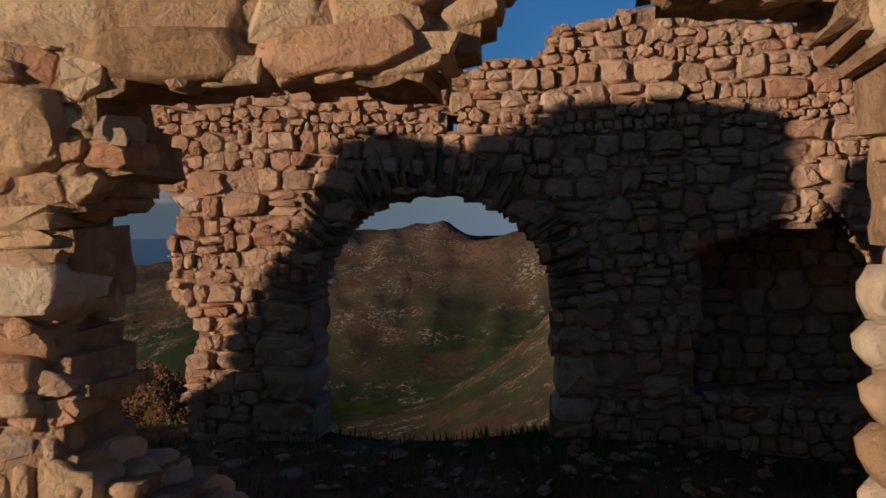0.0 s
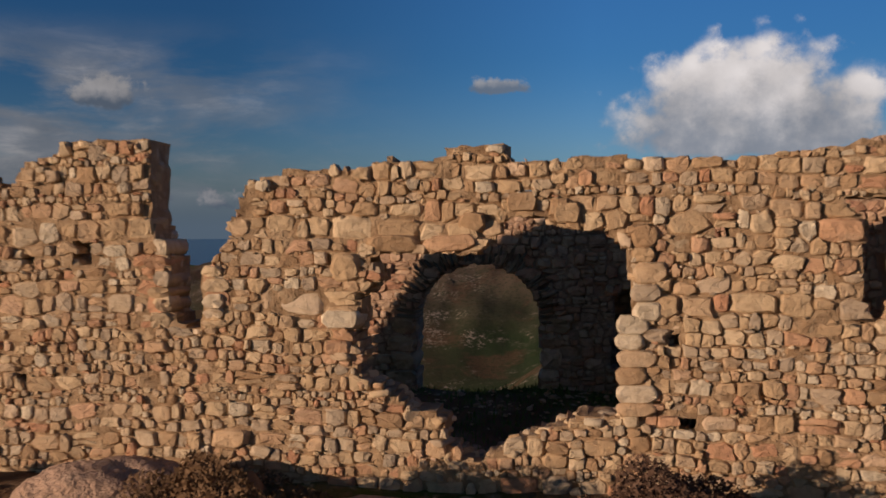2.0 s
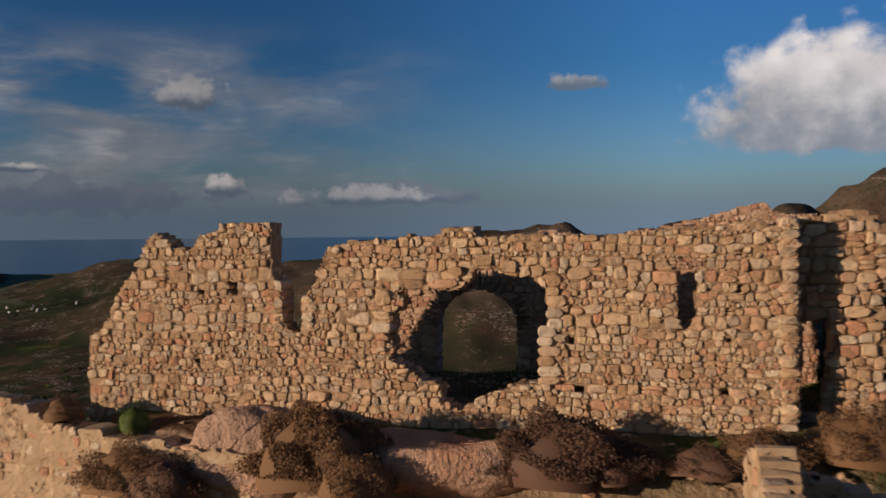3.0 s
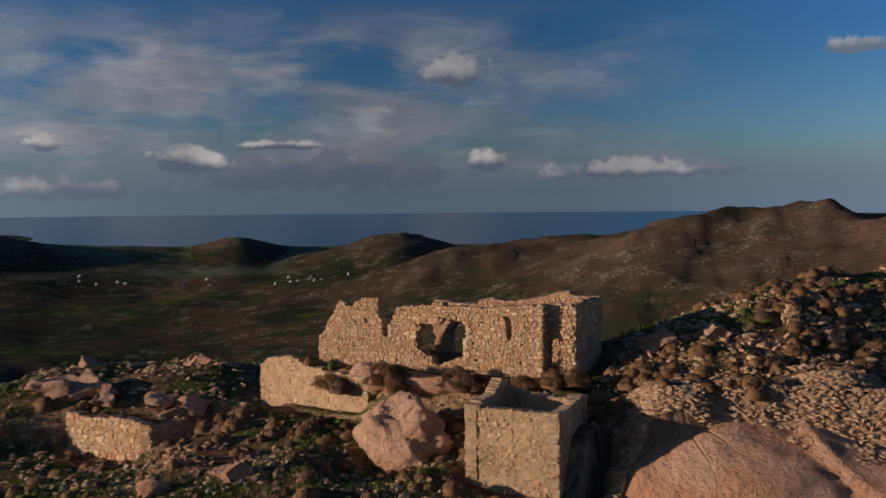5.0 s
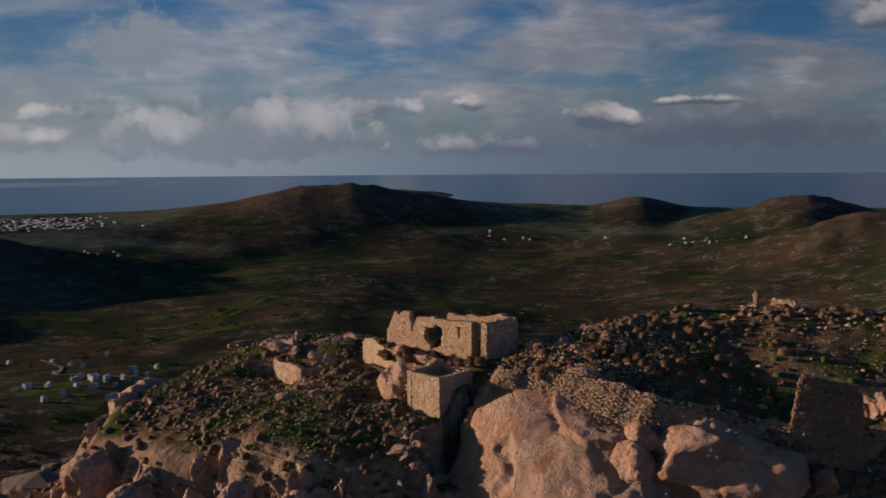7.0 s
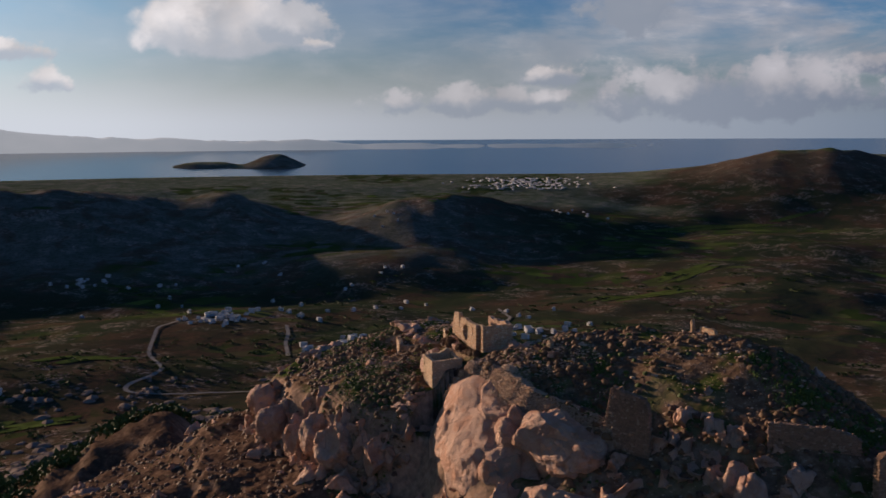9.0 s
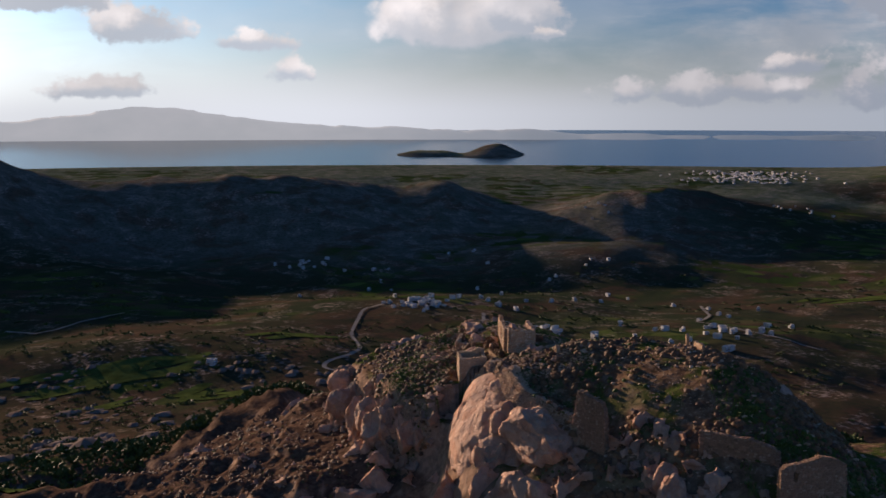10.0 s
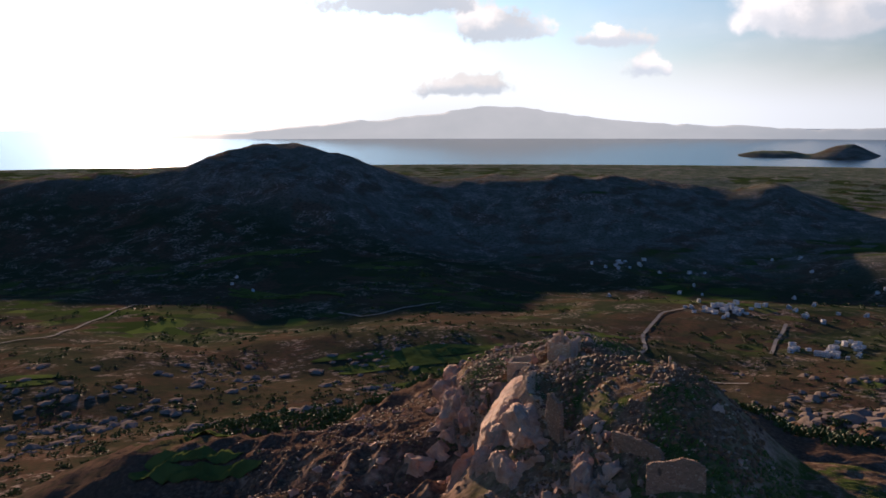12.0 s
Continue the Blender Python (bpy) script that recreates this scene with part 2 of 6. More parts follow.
mat_mortar = build_mortar("earth_mortar", (0.24, 0.15, 0.085), (0.40, 0.27, 0.165), (0.50, 0.37, 0.245))
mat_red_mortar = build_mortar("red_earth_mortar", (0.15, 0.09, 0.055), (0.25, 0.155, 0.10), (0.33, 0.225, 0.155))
mat_pink_mortar = build_mortar("pink_lime_mortar", (0.30, 0.19, 0.13), (0.43, 0.29, 0.205), (0.50, 0.37, 0.28))


def build_plaster():
    mat, g, bsdf = material("old_lime_plaster")
    p = place(g)
    a, b, c = g.noise(p, 1.3, 5, 0.6), g.noise(p, 9.0, 5, 0.6), g.voronoi(p, 5.5)
    col = g.ramp(a, (0.3, (0.36, 0.25, 0.155)), (0.6, (0.47, 0.345, 0.225)), (0.8, (0.40, 0.27, 0.17)))
    bare = g.m("MULTIPLY", g.smooth(b, 0.5, 0.66), g.smooth(g.noise(p, 0.8, 3), 0.38, 0.6))
    col = g.mix(bare, col, g.ramp(c, (0.0, (0.40, 0.26, 0.14)), (0.5, (0.18, 0.11, 0.06))))
    g.link(col, bsdf.inputs["Base Color"])
    relief(g, bsdf, g.m("SUBTRACT", b, g.m("MULTIPLY", bare, g.m("ADD", 0.4, c))), 0.06, 0.8)
    return mat


mat_plaster = build_plaster()


def build_rock(name, tint):
    mat, g, bsdf = material(name)
    p = place(g)
    big, mid, fine = g.noise(p, 0.35, 5, 0.6, 0.5), g.noise(p, 1.7, 7, 0.62), g.noise(p, 12.0, 5, 0.6)
    # long wandering cracks: where a slow noise crosses its middle value
    crack = g.m("ABSOLUTE", g.m("SUBTRACT", g.noise(p, 0.17, 3, 0.3, 0.3), 0.5))
    crack = g.m("SUBTRACT", 1.0, g.smooth(crack, 0.0, 0.006))
    crack = g.m("MULTIPLY", crack, g.smooth(g.noise(p, 0.3, 3), 0.38, 0.5))
    col = g.ramp(big, (0.28, (0.44, 0.29, 0.215)), (0.48, tint), (0.64, (0.48, 0.255, 0.16)), (0.82, (0.56, 0.43, 0.35)))
    col = g.mix(g.m("MULTIPLY", g.smooth(mid, 0.54, 0.74), 0.5), col, (0.19, 0.155, 0.13))
    col = g.mix(g.m("MULTIPLY", g.smooth(fine, 0.58, 0.75), 0.4), col, (0.11, 0.09, 0.075))
    col = g.mix(g.m("MULTIPLY", crack, 0.3), col, (0.09, 0.065, 0.05))
    g.link(col, bsdf.inputs["Base Color"])
    relief(g, bsdf, g.m("SUBTRACT", g.m("ADD", mid, g.m("ADD", g.m("MULTIPLY", fine, 0.32), g.m("MULTIPLY", g.noise(p, 5.0, 5, 0.6), 0.35))), g.m("MULTIPLY", crack, 0.3)), 0.5, 0.95)
    return mat


mat_rock = build_rock("granite", (0.56, 0.365, 0.265))
mat_rock_grey = build_rock("grey_granite", (0.34, 0.26, 0.20))


def leafy(name, dark, light):
    mat, g, bsdf = material(name)
    p = place(g)
    r = piece_random(g)
    f = g.m("ADD", g.m("MULTIPLY", r, 0.3), g.m("MULTIPLY", g.noise(p, 0.9, 4), 0.7))
    g.link(g.ramp(f, (0.15, dark), (0.8, light)), bsdf.inputs["Base Color"])
    bsdf.inputs["Roughness"].default_value = 0.75
    return mat


mat_brown = leafy("dry_scrub", (0.095, 0.053, 0.028), (0.20, 0.115, 0.06))
mat_purple = leafy("heather_scrub", (0.065, 0.038, 0.028), (0.15, 0.085, 0.056))
mat_green = leafy("green_scrub", (0.028, 0.045, 0.011), (0.08, 0.112, 0.025))
mat_grass = leafy("grass", (0.045, 0.078, 0.013), (0.105, 0.165, 0.032))
mat_twig = leafy("twigs", (0.05, 0.035, 0.025), (0.12, 0.085, 0.06))


def build_ground():
    mat, g, bsdf = material("hillside")
    p = place(g)
    sep = g.node("ShaderNodeSeparateXYZ")
    g.link(p, sep.inputs[0])
    x, y, z = sep.outputs
    dx, dy = g.m("SUBTRACT", x, 15.0), g.m("ADD", y, 5.0)
    r = g.m("SQRT", g.m("ADD", g.m("MULTIPLY", dx, dx), g.m("MULTIPLY", dy, dy)))
    up = g.node("ShaderNodeSeparateXYZ")
    g.link(g.node("ShaderNodeNewGeometry").outputs["Normal"], up.inputs[0])
    steep = g.m("SUBTRACT", 1.0, g.smooth(up.outputs[2], 0.6, 0.9))
    # the hilltop: earth, dry scrub, grass, stones
    n1, n2, n3 = g.noise(p, 0.16, 5, 0.6), g.noise(p, 0.9, 6, 0.62), g.noise(p, 6.0, 5, 0.65)
    near = g.ramp(n2, (0.3, (0.072, 0.044, 0.028)), (0.48, (0.135, 0.084, 0.052)), (0.68, (0.24, 0.165, 0.108)))
    near = g.mix(g.m("MULTIPLY", g.smooth(n1, 0.45, 0.57), g.smooth(n3, 0.2, 0.55)), near, (0.045, 0.072, 0.016))
    pebble = g.voronoi(p, 2.6)
    near = g.mix(g.m("MULTIPLY", g.m("SUBTRACT", 1.0, g.smooth(pebble, 0.14, 0.26)), g.smooth(n2, 0.45, 0.6)), near, (0.37, 0.29, 0.21))
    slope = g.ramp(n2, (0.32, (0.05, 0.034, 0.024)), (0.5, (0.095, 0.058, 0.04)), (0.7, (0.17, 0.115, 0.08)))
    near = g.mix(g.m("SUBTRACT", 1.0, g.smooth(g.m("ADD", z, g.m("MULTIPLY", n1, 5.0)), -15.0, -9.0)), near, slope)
    rock = g.ramp(n2, (0.3, (0.16, 0.115, 0.085)), (0.55, (0.33, 0.22, 0.15)), (0.75, (0.40, 0.29, 0.21)))
    near = g.mix(steep, near, rock)
    # the country round it: low scrub, heath, bare rock, small walled fields
    f1, f2 = g.noise(p, 0.0045, 6, 0.6), g.noise(p, 0.03, 7, 0.65)
    floor = g.ramp(f1, (0.36, (0.028, 0.042, 0.021)), (0.5, (0.040, 0.046, 0.026)), (0.62, (0.060, 0.047, 0.031)), (0.75, (0.078, 0.057, 0.040)))
    heath = g.ramp(f1, (0.34, (0.066, 0.058, 0.040)), (0.5, (0.105, 0.078, 0.058)), (0.66, (0.155, 0.098, 0.073)), (0.8, (0.21, 0.135, 0.102)))
    high = g.smooth(g.m("ADD", z, g.m("MULTIPLY", g.m("SUBTRACT", f2, 0.5), 60.0)), -135.0, -75.0)
    far = g.mix(high, floor, heath)
    far = g.mix(g.m("MULTIPLY", g.smooth(f2, 0.48, 0.66), 0.6), far, (0.0459, 0.054, 0.0324))
    # south-western ridges painted paler grey-green, standing in for the haze before them
    ridge_haze = g.m("MULTIPLY", g.m("MULTIPLY", g.smooth(x, -1350.0, -1650.0), g.smooth(y, 700.0, 350.0)), 0.85)
    far = g.mix(ridge_haze, far, g.ramp(f2, (0.35, (0.10, 0.105, 0.08)), (0.55, (0.145, 0.14, 0.115)), (0.7, (0.18, 0.165, 0.14))))
    patch = g.noise(p, 0.014, 5, 0.6, 0.4)
    far = g.mix(g.m("MULTIPLY", g.smooth(patch, 0.5, 0.6), 0.7), far, (0.0945, 0.0567, 0.0378))
    # the nearer slopes are browner
    far = g.mix(g.m("MULTIPLY", g.m("SUBTRACT", 1.0, g.smooth(r, 450.0, 950.0)), 0.55), far, g.ramp(f2, (0.35, (0.034, 0.032, 0.020)), (0.5, (0.075, 0.044, 0.030)), (0.62, (0.10, 0.056, 0.038)), (0.72, (0.17, 0.125, 0.095))))
    # the coastal plain is grey-green farmland, its colour lifted for the haze over it
    coast = g.m("MULTIPLY", g.smooth(r, 2280.0, 2420.0), g.smooth(up.outputs[2], 0.985, 0.997))
    far = g.mix(coast, far, g.ramp(f2, (0.35, (0.10, 0.125, 0.07)), (0.55, (0.17, 0.18, 0.115)), (0.75, (0.27, 0.25, 0.19))))
    # bushes as dark dots in two sizes, bare rock as pale scabs
    dots, grain = g.voronoi(p, 0.16), g.voronoi(p, 0.42)
    far = g.mix(g.m("MULTIPLY", g.m("SUBTRACT", 1.0, g.smooth(dots, 0.2, 0.5)), 0.55), far, (0.032, 0.04, 0.024))
    far = g.mix(g.m("MULTIPLY", g.m("SUBTRACT", 1.0, g.smooth(grain, 0.15, 0.45)), 0.5), far, (0.034, 0.035, 0.023))
    scab = g.m("MULTIPLY", g.smooth(f2, 0.48, 0.60), g.smooth(g.noise(p, 0.008, 4), 0.41, 0.52))
    far = g.mix(g.m("MULTIPLY", scab, g.smooth(g.noise(p, 0.22, 7, 0.7), 0.49, 0.60)), far, (0.30, 0.235, 0.19))
    cell = g.node("ShaderNodeTexVoronoi", feature="F1")
    g.link(p, cell.inputs["Vector"])
    cell.inputs["Scale"].default_value = 0.034
    pick = g.node("ShaderNodeSeparateColor")
    g.link(cell.outputs["Color"], pick.inputs[0])
    level = g.m("MULTIPLY", g.smooth(up.outputs[2], 0.985, 0.996), g.smooth(g.noise(p, 0.0035, 3), 0.5, 0.6))
    field = g.ramp(pick.outputs[0], (0.0, (0.034, 0.052, 0.016)), (0.5, (0.05, 0.075, 0.022)), (0.8, (0.075, 0.065, 0.036)), (1.0, (0.09, 0.13, 0.03)))
    far = g.mix(g.m("MULTIPLY", level, g.smooth(pick.outputs[1], 0.35, 0.5)), far, field)
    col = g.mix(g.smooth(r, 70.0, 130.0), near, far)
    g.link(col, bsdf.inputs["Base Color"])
    bsdf.inputs["Specular IOR Level"].default_value = 0.0
    bsdf.inputs["Roughness"].default_value = 1.0
    relief(g, bsdf, g.m("ADD", g.m("MULTIPLY", n3, 0.12), g.m("ADD", g.m("MULTIPLY", n2, 0.5), g.m("MULTIPLY", f2, 3.8))), 1.0, 0.55)
    return mat


mat_ground = build_ground()


def build_sea():
    mat, g, bsdf = material("sea_water")
    p = place(g)
    bsdf.inputs["Base Color"].default_value = (0.012, 0.045, 0.085, 1)
    bsdf.inputs["Roughness"].default_value = 0.17
    bsdf.inputs["IOR"].default_value = 1.33
    bsdf.inputs["Specular IOR Level"].default_value = 0.5
    relief(g, bsdf, g.noise(p, 0.05, 5, 0.6), 1.5, 0.08)
    return mat


mat_sea = build_sea()


def build_distance():
    """Land so far off across the strait that only air shows: its haze is painted as emission, glowing with the sky."""
    mat, g, bsdf = material("distant_land")
    p = place(g)
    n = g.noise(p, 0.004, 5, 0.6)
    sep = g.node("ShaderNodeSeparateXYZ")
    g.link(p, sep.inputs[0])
    # farther from the sun the painted haze is darker and bluer
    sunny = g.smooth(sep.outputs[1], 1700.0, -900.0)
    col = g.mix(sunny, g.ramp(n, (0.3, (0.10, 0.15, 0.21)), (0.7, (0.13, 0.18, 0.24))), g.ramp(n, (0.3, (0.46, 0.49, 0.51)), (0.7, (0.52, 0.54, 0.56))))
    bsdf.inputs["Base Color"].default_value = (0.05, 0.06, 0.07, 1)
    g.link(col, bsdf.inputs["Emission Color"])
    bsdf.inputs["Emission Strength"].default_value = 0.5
    return mat


mat_distance = build_distance()


def plain(name, col, rough=0.8, vary=0.2, scale=3.0, gloss=0.2):
    mat, g, bsdf = material(name)
    bsdf.inputs["Specular IOR Level"].default_value = gloss
    n = g.noise(place(g), scale, 5, 0.6)
    g.link(g.mix(g.m("MULTIPLY", g.smooth(n, 0.4, 0.7), vary * 2), col, tuple(c * 0.55 for c in col)), bsdf.inputs["Base Color"])
    bsdf.inputs["Roughness"].default_value = rough
    return mat


mat_white = plain("whitewash", (0.50, 0.49, 0.48), 0.8, 0.25, 0.4)
mat_glass_dark = plain("dark_window", (0.03, 0.035, 0.04), 0.2, 0.1)
mat_road = plain("pale_road", (0.26, 0.24, 0.21), 0.9, 0.2, 0.05, 0.0)
mat_field = plain("young_crop", (0.078, 0.105, 0.03), 1.0, 0.42, 0.09, 0.0)
mat_outcrop = plain("weathered_outcrop", (0.22, 0.172, 0.14), 1.0, 0.35, 0.15, 0.0)


# ---------------------------------------------------------------- the shape of the land
def vnoise(x, y, seed=0):
    """Smooth value noise in the plane, -1 to 1."""
    xi, yi = np.floor(x).astype(np.int64), np.floor(y).astype(np.int64)
    fx, fy = x - xi, y - yi
    fx, fy = fx * fx * (3 - 2 * fx), fy * fy * (3 - 2 * fy)

    def h(a, b):
        n = (a * 374761393 + b * 668265263 + seed * 1442695041) & 0xFFFFFFFF
        n = ((n ^ (n >> 13)) * 1274126177) & 0xFFFFFFFF
        return ((n ^ (n >> 16)) & 0xFFFF) / 32767.5 - 1
    return (h(xi, yi) * (1 - fx) + h(xi + 1, yi) * fx) * (1 - fy) + (h(xi, yi + 1) * (1 - fx) + h(xi + 1, yi + 1) * fx) * fy


def fbm(x, y, octaves=5, seed=0, gain=0.5):
    s, a = 0, 1.0
    for k in range(octaves):
        s = s + a * vnoise(x, y, seed + k)
        x, y, a = x * 2.03 + 11.3, y * 2.03 - 7.1, a * gain
    return s


def ridged(x, y, octaves=4, seed=0):
    s, a = 0, 1.0
    for k in range(octaves):
        s = s + a * (1 - 2 * np.abs(vnoise(x, y, seed + k)))
        x, y, a = x * 2.1 + 3.7, y * 2.1 + 9.2, a * 0.5
    return s


def sstep(v, lo, hi):
    t = np.clip((v - lo) / (hi - lo), 0, 1)
    return t * t * (3 - 2 * t)


# heights of the castle hill on a 16 m net, from the south-west corner, eastwards
HILL = np.array((
    (-45.5, -30.5, -22.1, -26.1, -33.0, -38.9, -43.9, -48.0, -51.5),
    (-33.5, -24.4, -19.0, -21.6, -28.2, -35.5, -40.1, -42.9, -45.0),
    (-25.9, -17.4, -17.3, -15.8, -18.3, -31.7, -36.0, -37.3, -39.0),
    (-21.8, -8.1, -8.3, -14.1, -9.2, -25.7, -30.1, -31.1, -34.8),
    (-14.7, -6.6, -8.6, -1.8, -14.1, -23.4, -22.9, -26.2, -32.8),
    (-12.7, 2.1, -0.2, -3.8, 4.3, -4.5, -16.5, -21.0, -29.6),
    (-17.5, -6.0, -3.1, -2.4, 8.0, 1.6, -3.0, -13.3, -22.2),
    (-24.1, -19.6, -18.0, -12.8, 3.2, 9.1, 6.2, -4.5, -20.1),
    (-33.2, -34.7, -33.8, -26.6, -13.4, -13.5, -13.3, -14.9, -28.2)))
# levelled ground: x, y, height, radius
PADS = ((-5.5, 0.5, -0.1, 3.2), (-1.5, 1.5, -0.2, 3.4), (2.5, 2, -0.1, 3.6), (6.5, 2, 0.0, 3.2), (8, -8.5, -4.3, 2.6), (10, -4, -1.6, 2.0),
        (0.5, -7.5, -4.3, 2.5), (-17, -10, -5.4, 3.2), (-21, -9, -5.2, 3.0), (-13, -11, -5.2, 2.6), (-7.5, -3.6, -3.1, 2.4), (-10.8, -3.4, -2.8, 2.2), (-4.6, -4.0, -3.1, 1.9), (-8.9, -2.9, -2.7, 1.5), (-6.4, -3.3, -2.9, 1.5), (-10.8, -2.6, -2.5, 1.4), (20.5, 1.5, 0.9, 2.5), (14, -1.5, 0.3, 2.2), (-1.0, 18.0, -9.5, 7.0), (-0.5, 10.5, -3.0, 3.6), (-2.0, 4.6, 0.2, 2.2), (1.2, 4.6, 0.15, 2.4), (-0.5, 7.6, -0.9, 2.0))
# walls that stand free in front: the two ends of the foot, and its height
FEET = ((-11.3, -0.55, -2.9, -1.95, -2.5), (-21.0, -6.3, -13.6, -7.25, -5.4), (-13.6, -7.25, -14.1, -2.4, -5.3))
# hills round about: x, y, height of the top, half widths along and across the line of sight, in metres
HILLS = ((-1765, -985, -41, 303, 420), (-1700, -1290, -87, 716, 350), (-2020, -390, -100, 499, 330), (-2150, 10, -111, 110, 300),
         (-1960, 470, -125, 252, 280), (-2390, 1640, -38, 342, 330), (-2700, 1060, -132, 244, 300), (-2130, 1930, -102, 355, 300),
         (-1810, 2270, -80, 103, 320), (-1240, 2210, -71, 199, 300), (-700, 1800, -81, 551, 330), (-230, 1650, -9, 435, 380),
         (40, 1600, -10, 163, 380), (330, 1450, 44, 272, 400), (700, 1300, 90, 418, 420), (130, 1000, 10, 160, 260),
         (-3480, 224, -58, 100, 150), (-3460, -10, -79, 150, 110), (-2900, 2150, -70, 300, 300), (-3350, 130, -99, 330, 60))


def bspline(u):
    return ((1 - u) ** 3 / 6, (3 * u ** 3 - 6 * u ** 2 + 4) / 6, (-3 * u ** 3 + 3 * u ** 2 + 3 * u + 1) / 6, u ** 3 / 6)


def sea_level(x, y):
    return -121 + (np.hypot(x - 100, y) - 3000) * 0.0486


def terrace_edge(x):
    return np.interp(x, (-34, -24, -14, -6, 0, 8, 12, 15, 20), (-22, -27.5, -25.5, -22.5, -21, -17.5, -12.5, -9.5, -9)) + 1.1 * vnoise(x / 3.1, x * 0.0, 77)


def cliff(x, y):
    window = sstep(x + 6 * vnoise(x / 10, y / 9, 80), -62, -20) * (1 - sstep(x + 6 * vnoise(x / 11, y / 9, 78) + 3 * vnoise(x / 4, y / 4, 79), 9, 38))
    return window * 4.2 * (np.tanh((y - terrace_edge(x)) / 1.5) - 1)


# the bank of tumbled stones along the head of the great rock: x, y, height of its top
BANK = ((12.2, 16.6, 21.0, 24.5, 28.2, 31.6, 34.6, 38.0), (-2.0, -1.1, -0.3, 0.4, 1.2, 3.6, 6.0, 7.6), (0.3, 0.5, 0.5, 0.3, -0.3, -0.9, -1.7, -2.4))
# the great rock: centre, half widths to the west and to the east, across, upwards
DOME = (18.0, 0.0, -19.2, 9.2, 18.5, 10.0, 18.1)


def dome_top(x, y):
    """Height of the smooth back of the great rock; far down outside it."""
    cx, cy, cz, west, east, ry, rz = DOME
    e = 1 - np.where(x < cx, ((x - cx) / west) ** 6, ((x - cx) / east) ** 2) - ((y - cy) / ry) ** 2
    return cz + rz * np.sqrt(np.maximum(e, 0)) - 60 * (e <= 0)


def land(x, y, rough=1.0):
    """Height of the ground at x, y (arrays)."""
    x, y = np.asarray(x, float), np.asarray(y, float)
    gx, gy = np.clip((x + 48) / 16, 0, 7.999), np.clip((y + 80) / 16, 0, 7.999)
    ix, iy = np.floor(gx).astype(int), np.floor(gy).astype(int)
    bx, by = bspline(gx - ix), bspline(gy - iy)
    hill = 0
    for a in range(4):
        for b in range(4):
            hill = hill + bx[a] * by[b] * HILL[np.clip(iy - 1 + b, 0, 8), np.clip(ix - 1 + a, 0, 8)]
    out = np.hypot(np.maximum(np.maximum(-48 - x, x - 80), 0), np.maximum(np.maximum(-80 - y, y - 48), 0))
    r = np.hypot(x - 15, y + 5)
    valley = np.interp(r, (0, 100, 200, 300, 500, 800, 1200, 1700, 2300, 2700, 3080, 3200, 5000), (-40, -62, -88, -108, -142, -170, -197, -205, -178, -130, -111, -124, -36))
    valley = valley + fbm(x / 260, y / 260, 3, 21, 0.36) * 15 * sstep(r, 90, 500) * (1 - sstep(r, 2300, 2800))
    rise = 0
    for hx, hy, top, wa, wr in HILLS:
        d = math.hypot(hx, hy)
        ux, uy = hx / d, hy / d
        along, across = (x - hx) * ux + (y - hy) * uy, (y - hy) * ux - (x - hx) * uy
        base = float(np.interp(d, (0, 1200, 1700, 2300, 2700, 3080, 3200, 5000), (-150, -197, -205, -178, -130, -111, -124, -36)))
        rise = rise + np.maximum((top - base) * np.exp(-(across / wa) ** 2 - (along / wr) ** 2), 0) ** 3
    rise = np.cbrt(rise)
    far = valley + rise * (0.97 + 0.10 * ridged(x / 240, y / 240, 4, 5)) + sstep(rise, 15, 70) * (ridged(x / 95, y / 95, 4, 9) * 5.0 - 1.5)
    z = hill + (far - hill) * sstep(out, 0, 150)
    # the terrace south of the castle ends in a cliff
    z = z + cliff(x, y)
    # and breaks off to the west
    z = z - 17 * sstep(-x + 2.5 * vnoise(y / 7, x / 11, 82), 38.5, 52) * (1 - sstep(-x, 60, 150)) * sstep(y, -48, -30) * (1 - sstep(y, 8, 40))
    near = 1 - sstep(out, 0, 120)
    crag = sstep(fbm(x / 19, y / 19, 3, 33) + 0.25 * sstep(-y, 8, 30), 0.0, 0.6)
    below = sstep(-(y - terrace_edge(x)), -1.5, 3.0)
    z = z + rough * near * (fbm(x / 5.5, y / 5.5, 4, 41) * 0.4 + crag * below * ridged(x / 9, y / 7, 4, 51) * 1.0)
    z = z + rough * (1 - near) * fbm(x / 35, y / 35, 4, 61) * 0.9 * (1 - sstep(r, 1500, 2500))
    for px, py, pz, pr in PADS:
        w = np.exp(-(np.hypot(x - px, y - py) / pr) ** 4)
        z = z + (pz - z) * w
    for x0, y0, x1, y1, foot in FEET:
        dx, dy = x1 - x0, y1 - y0
        l = math.hypot(dx, dy)
        along, front = ((x - x0) * dx + (y - y0) * dy) / l, ((x - x0) * dy - (y - y0) * dx) / l
        held = foot + np.maximum(front - 1.5, 0) * 2 + np.maximum(-0.45 - front, 0) * 60 + np.maximum(-along, 0) * 6 + np.maximum(along - l, 0) * 6
        z = np.where(front > -1.2, np.minimum(z, held), z)
    z = z + rough * near * fbm(x / 1.3, y / 1.3, 4, 71) * 0.07
    # the bank of tumbled stones along the head of the great rock
    off = y - np.interp(x, BANK[0], BANK[1])
    crest = np.interp(x, BANK[0], BANK[2]) + 0.22 * vnoise(x / 0.9, y * 0, 91) - np.maximum(0.42 * off, -1.55 * off)
    z = np.where((x > 12.5) & (x < 38.5) & (np.abs(off) < 5), np.maximum(z, crest), z)
    # room for the granite dome and its blocks
    bare = dome_top(x, y) - 0.9
    room = np.where(off < -1.7, np.maximum(bare, -9.5), 99.0)
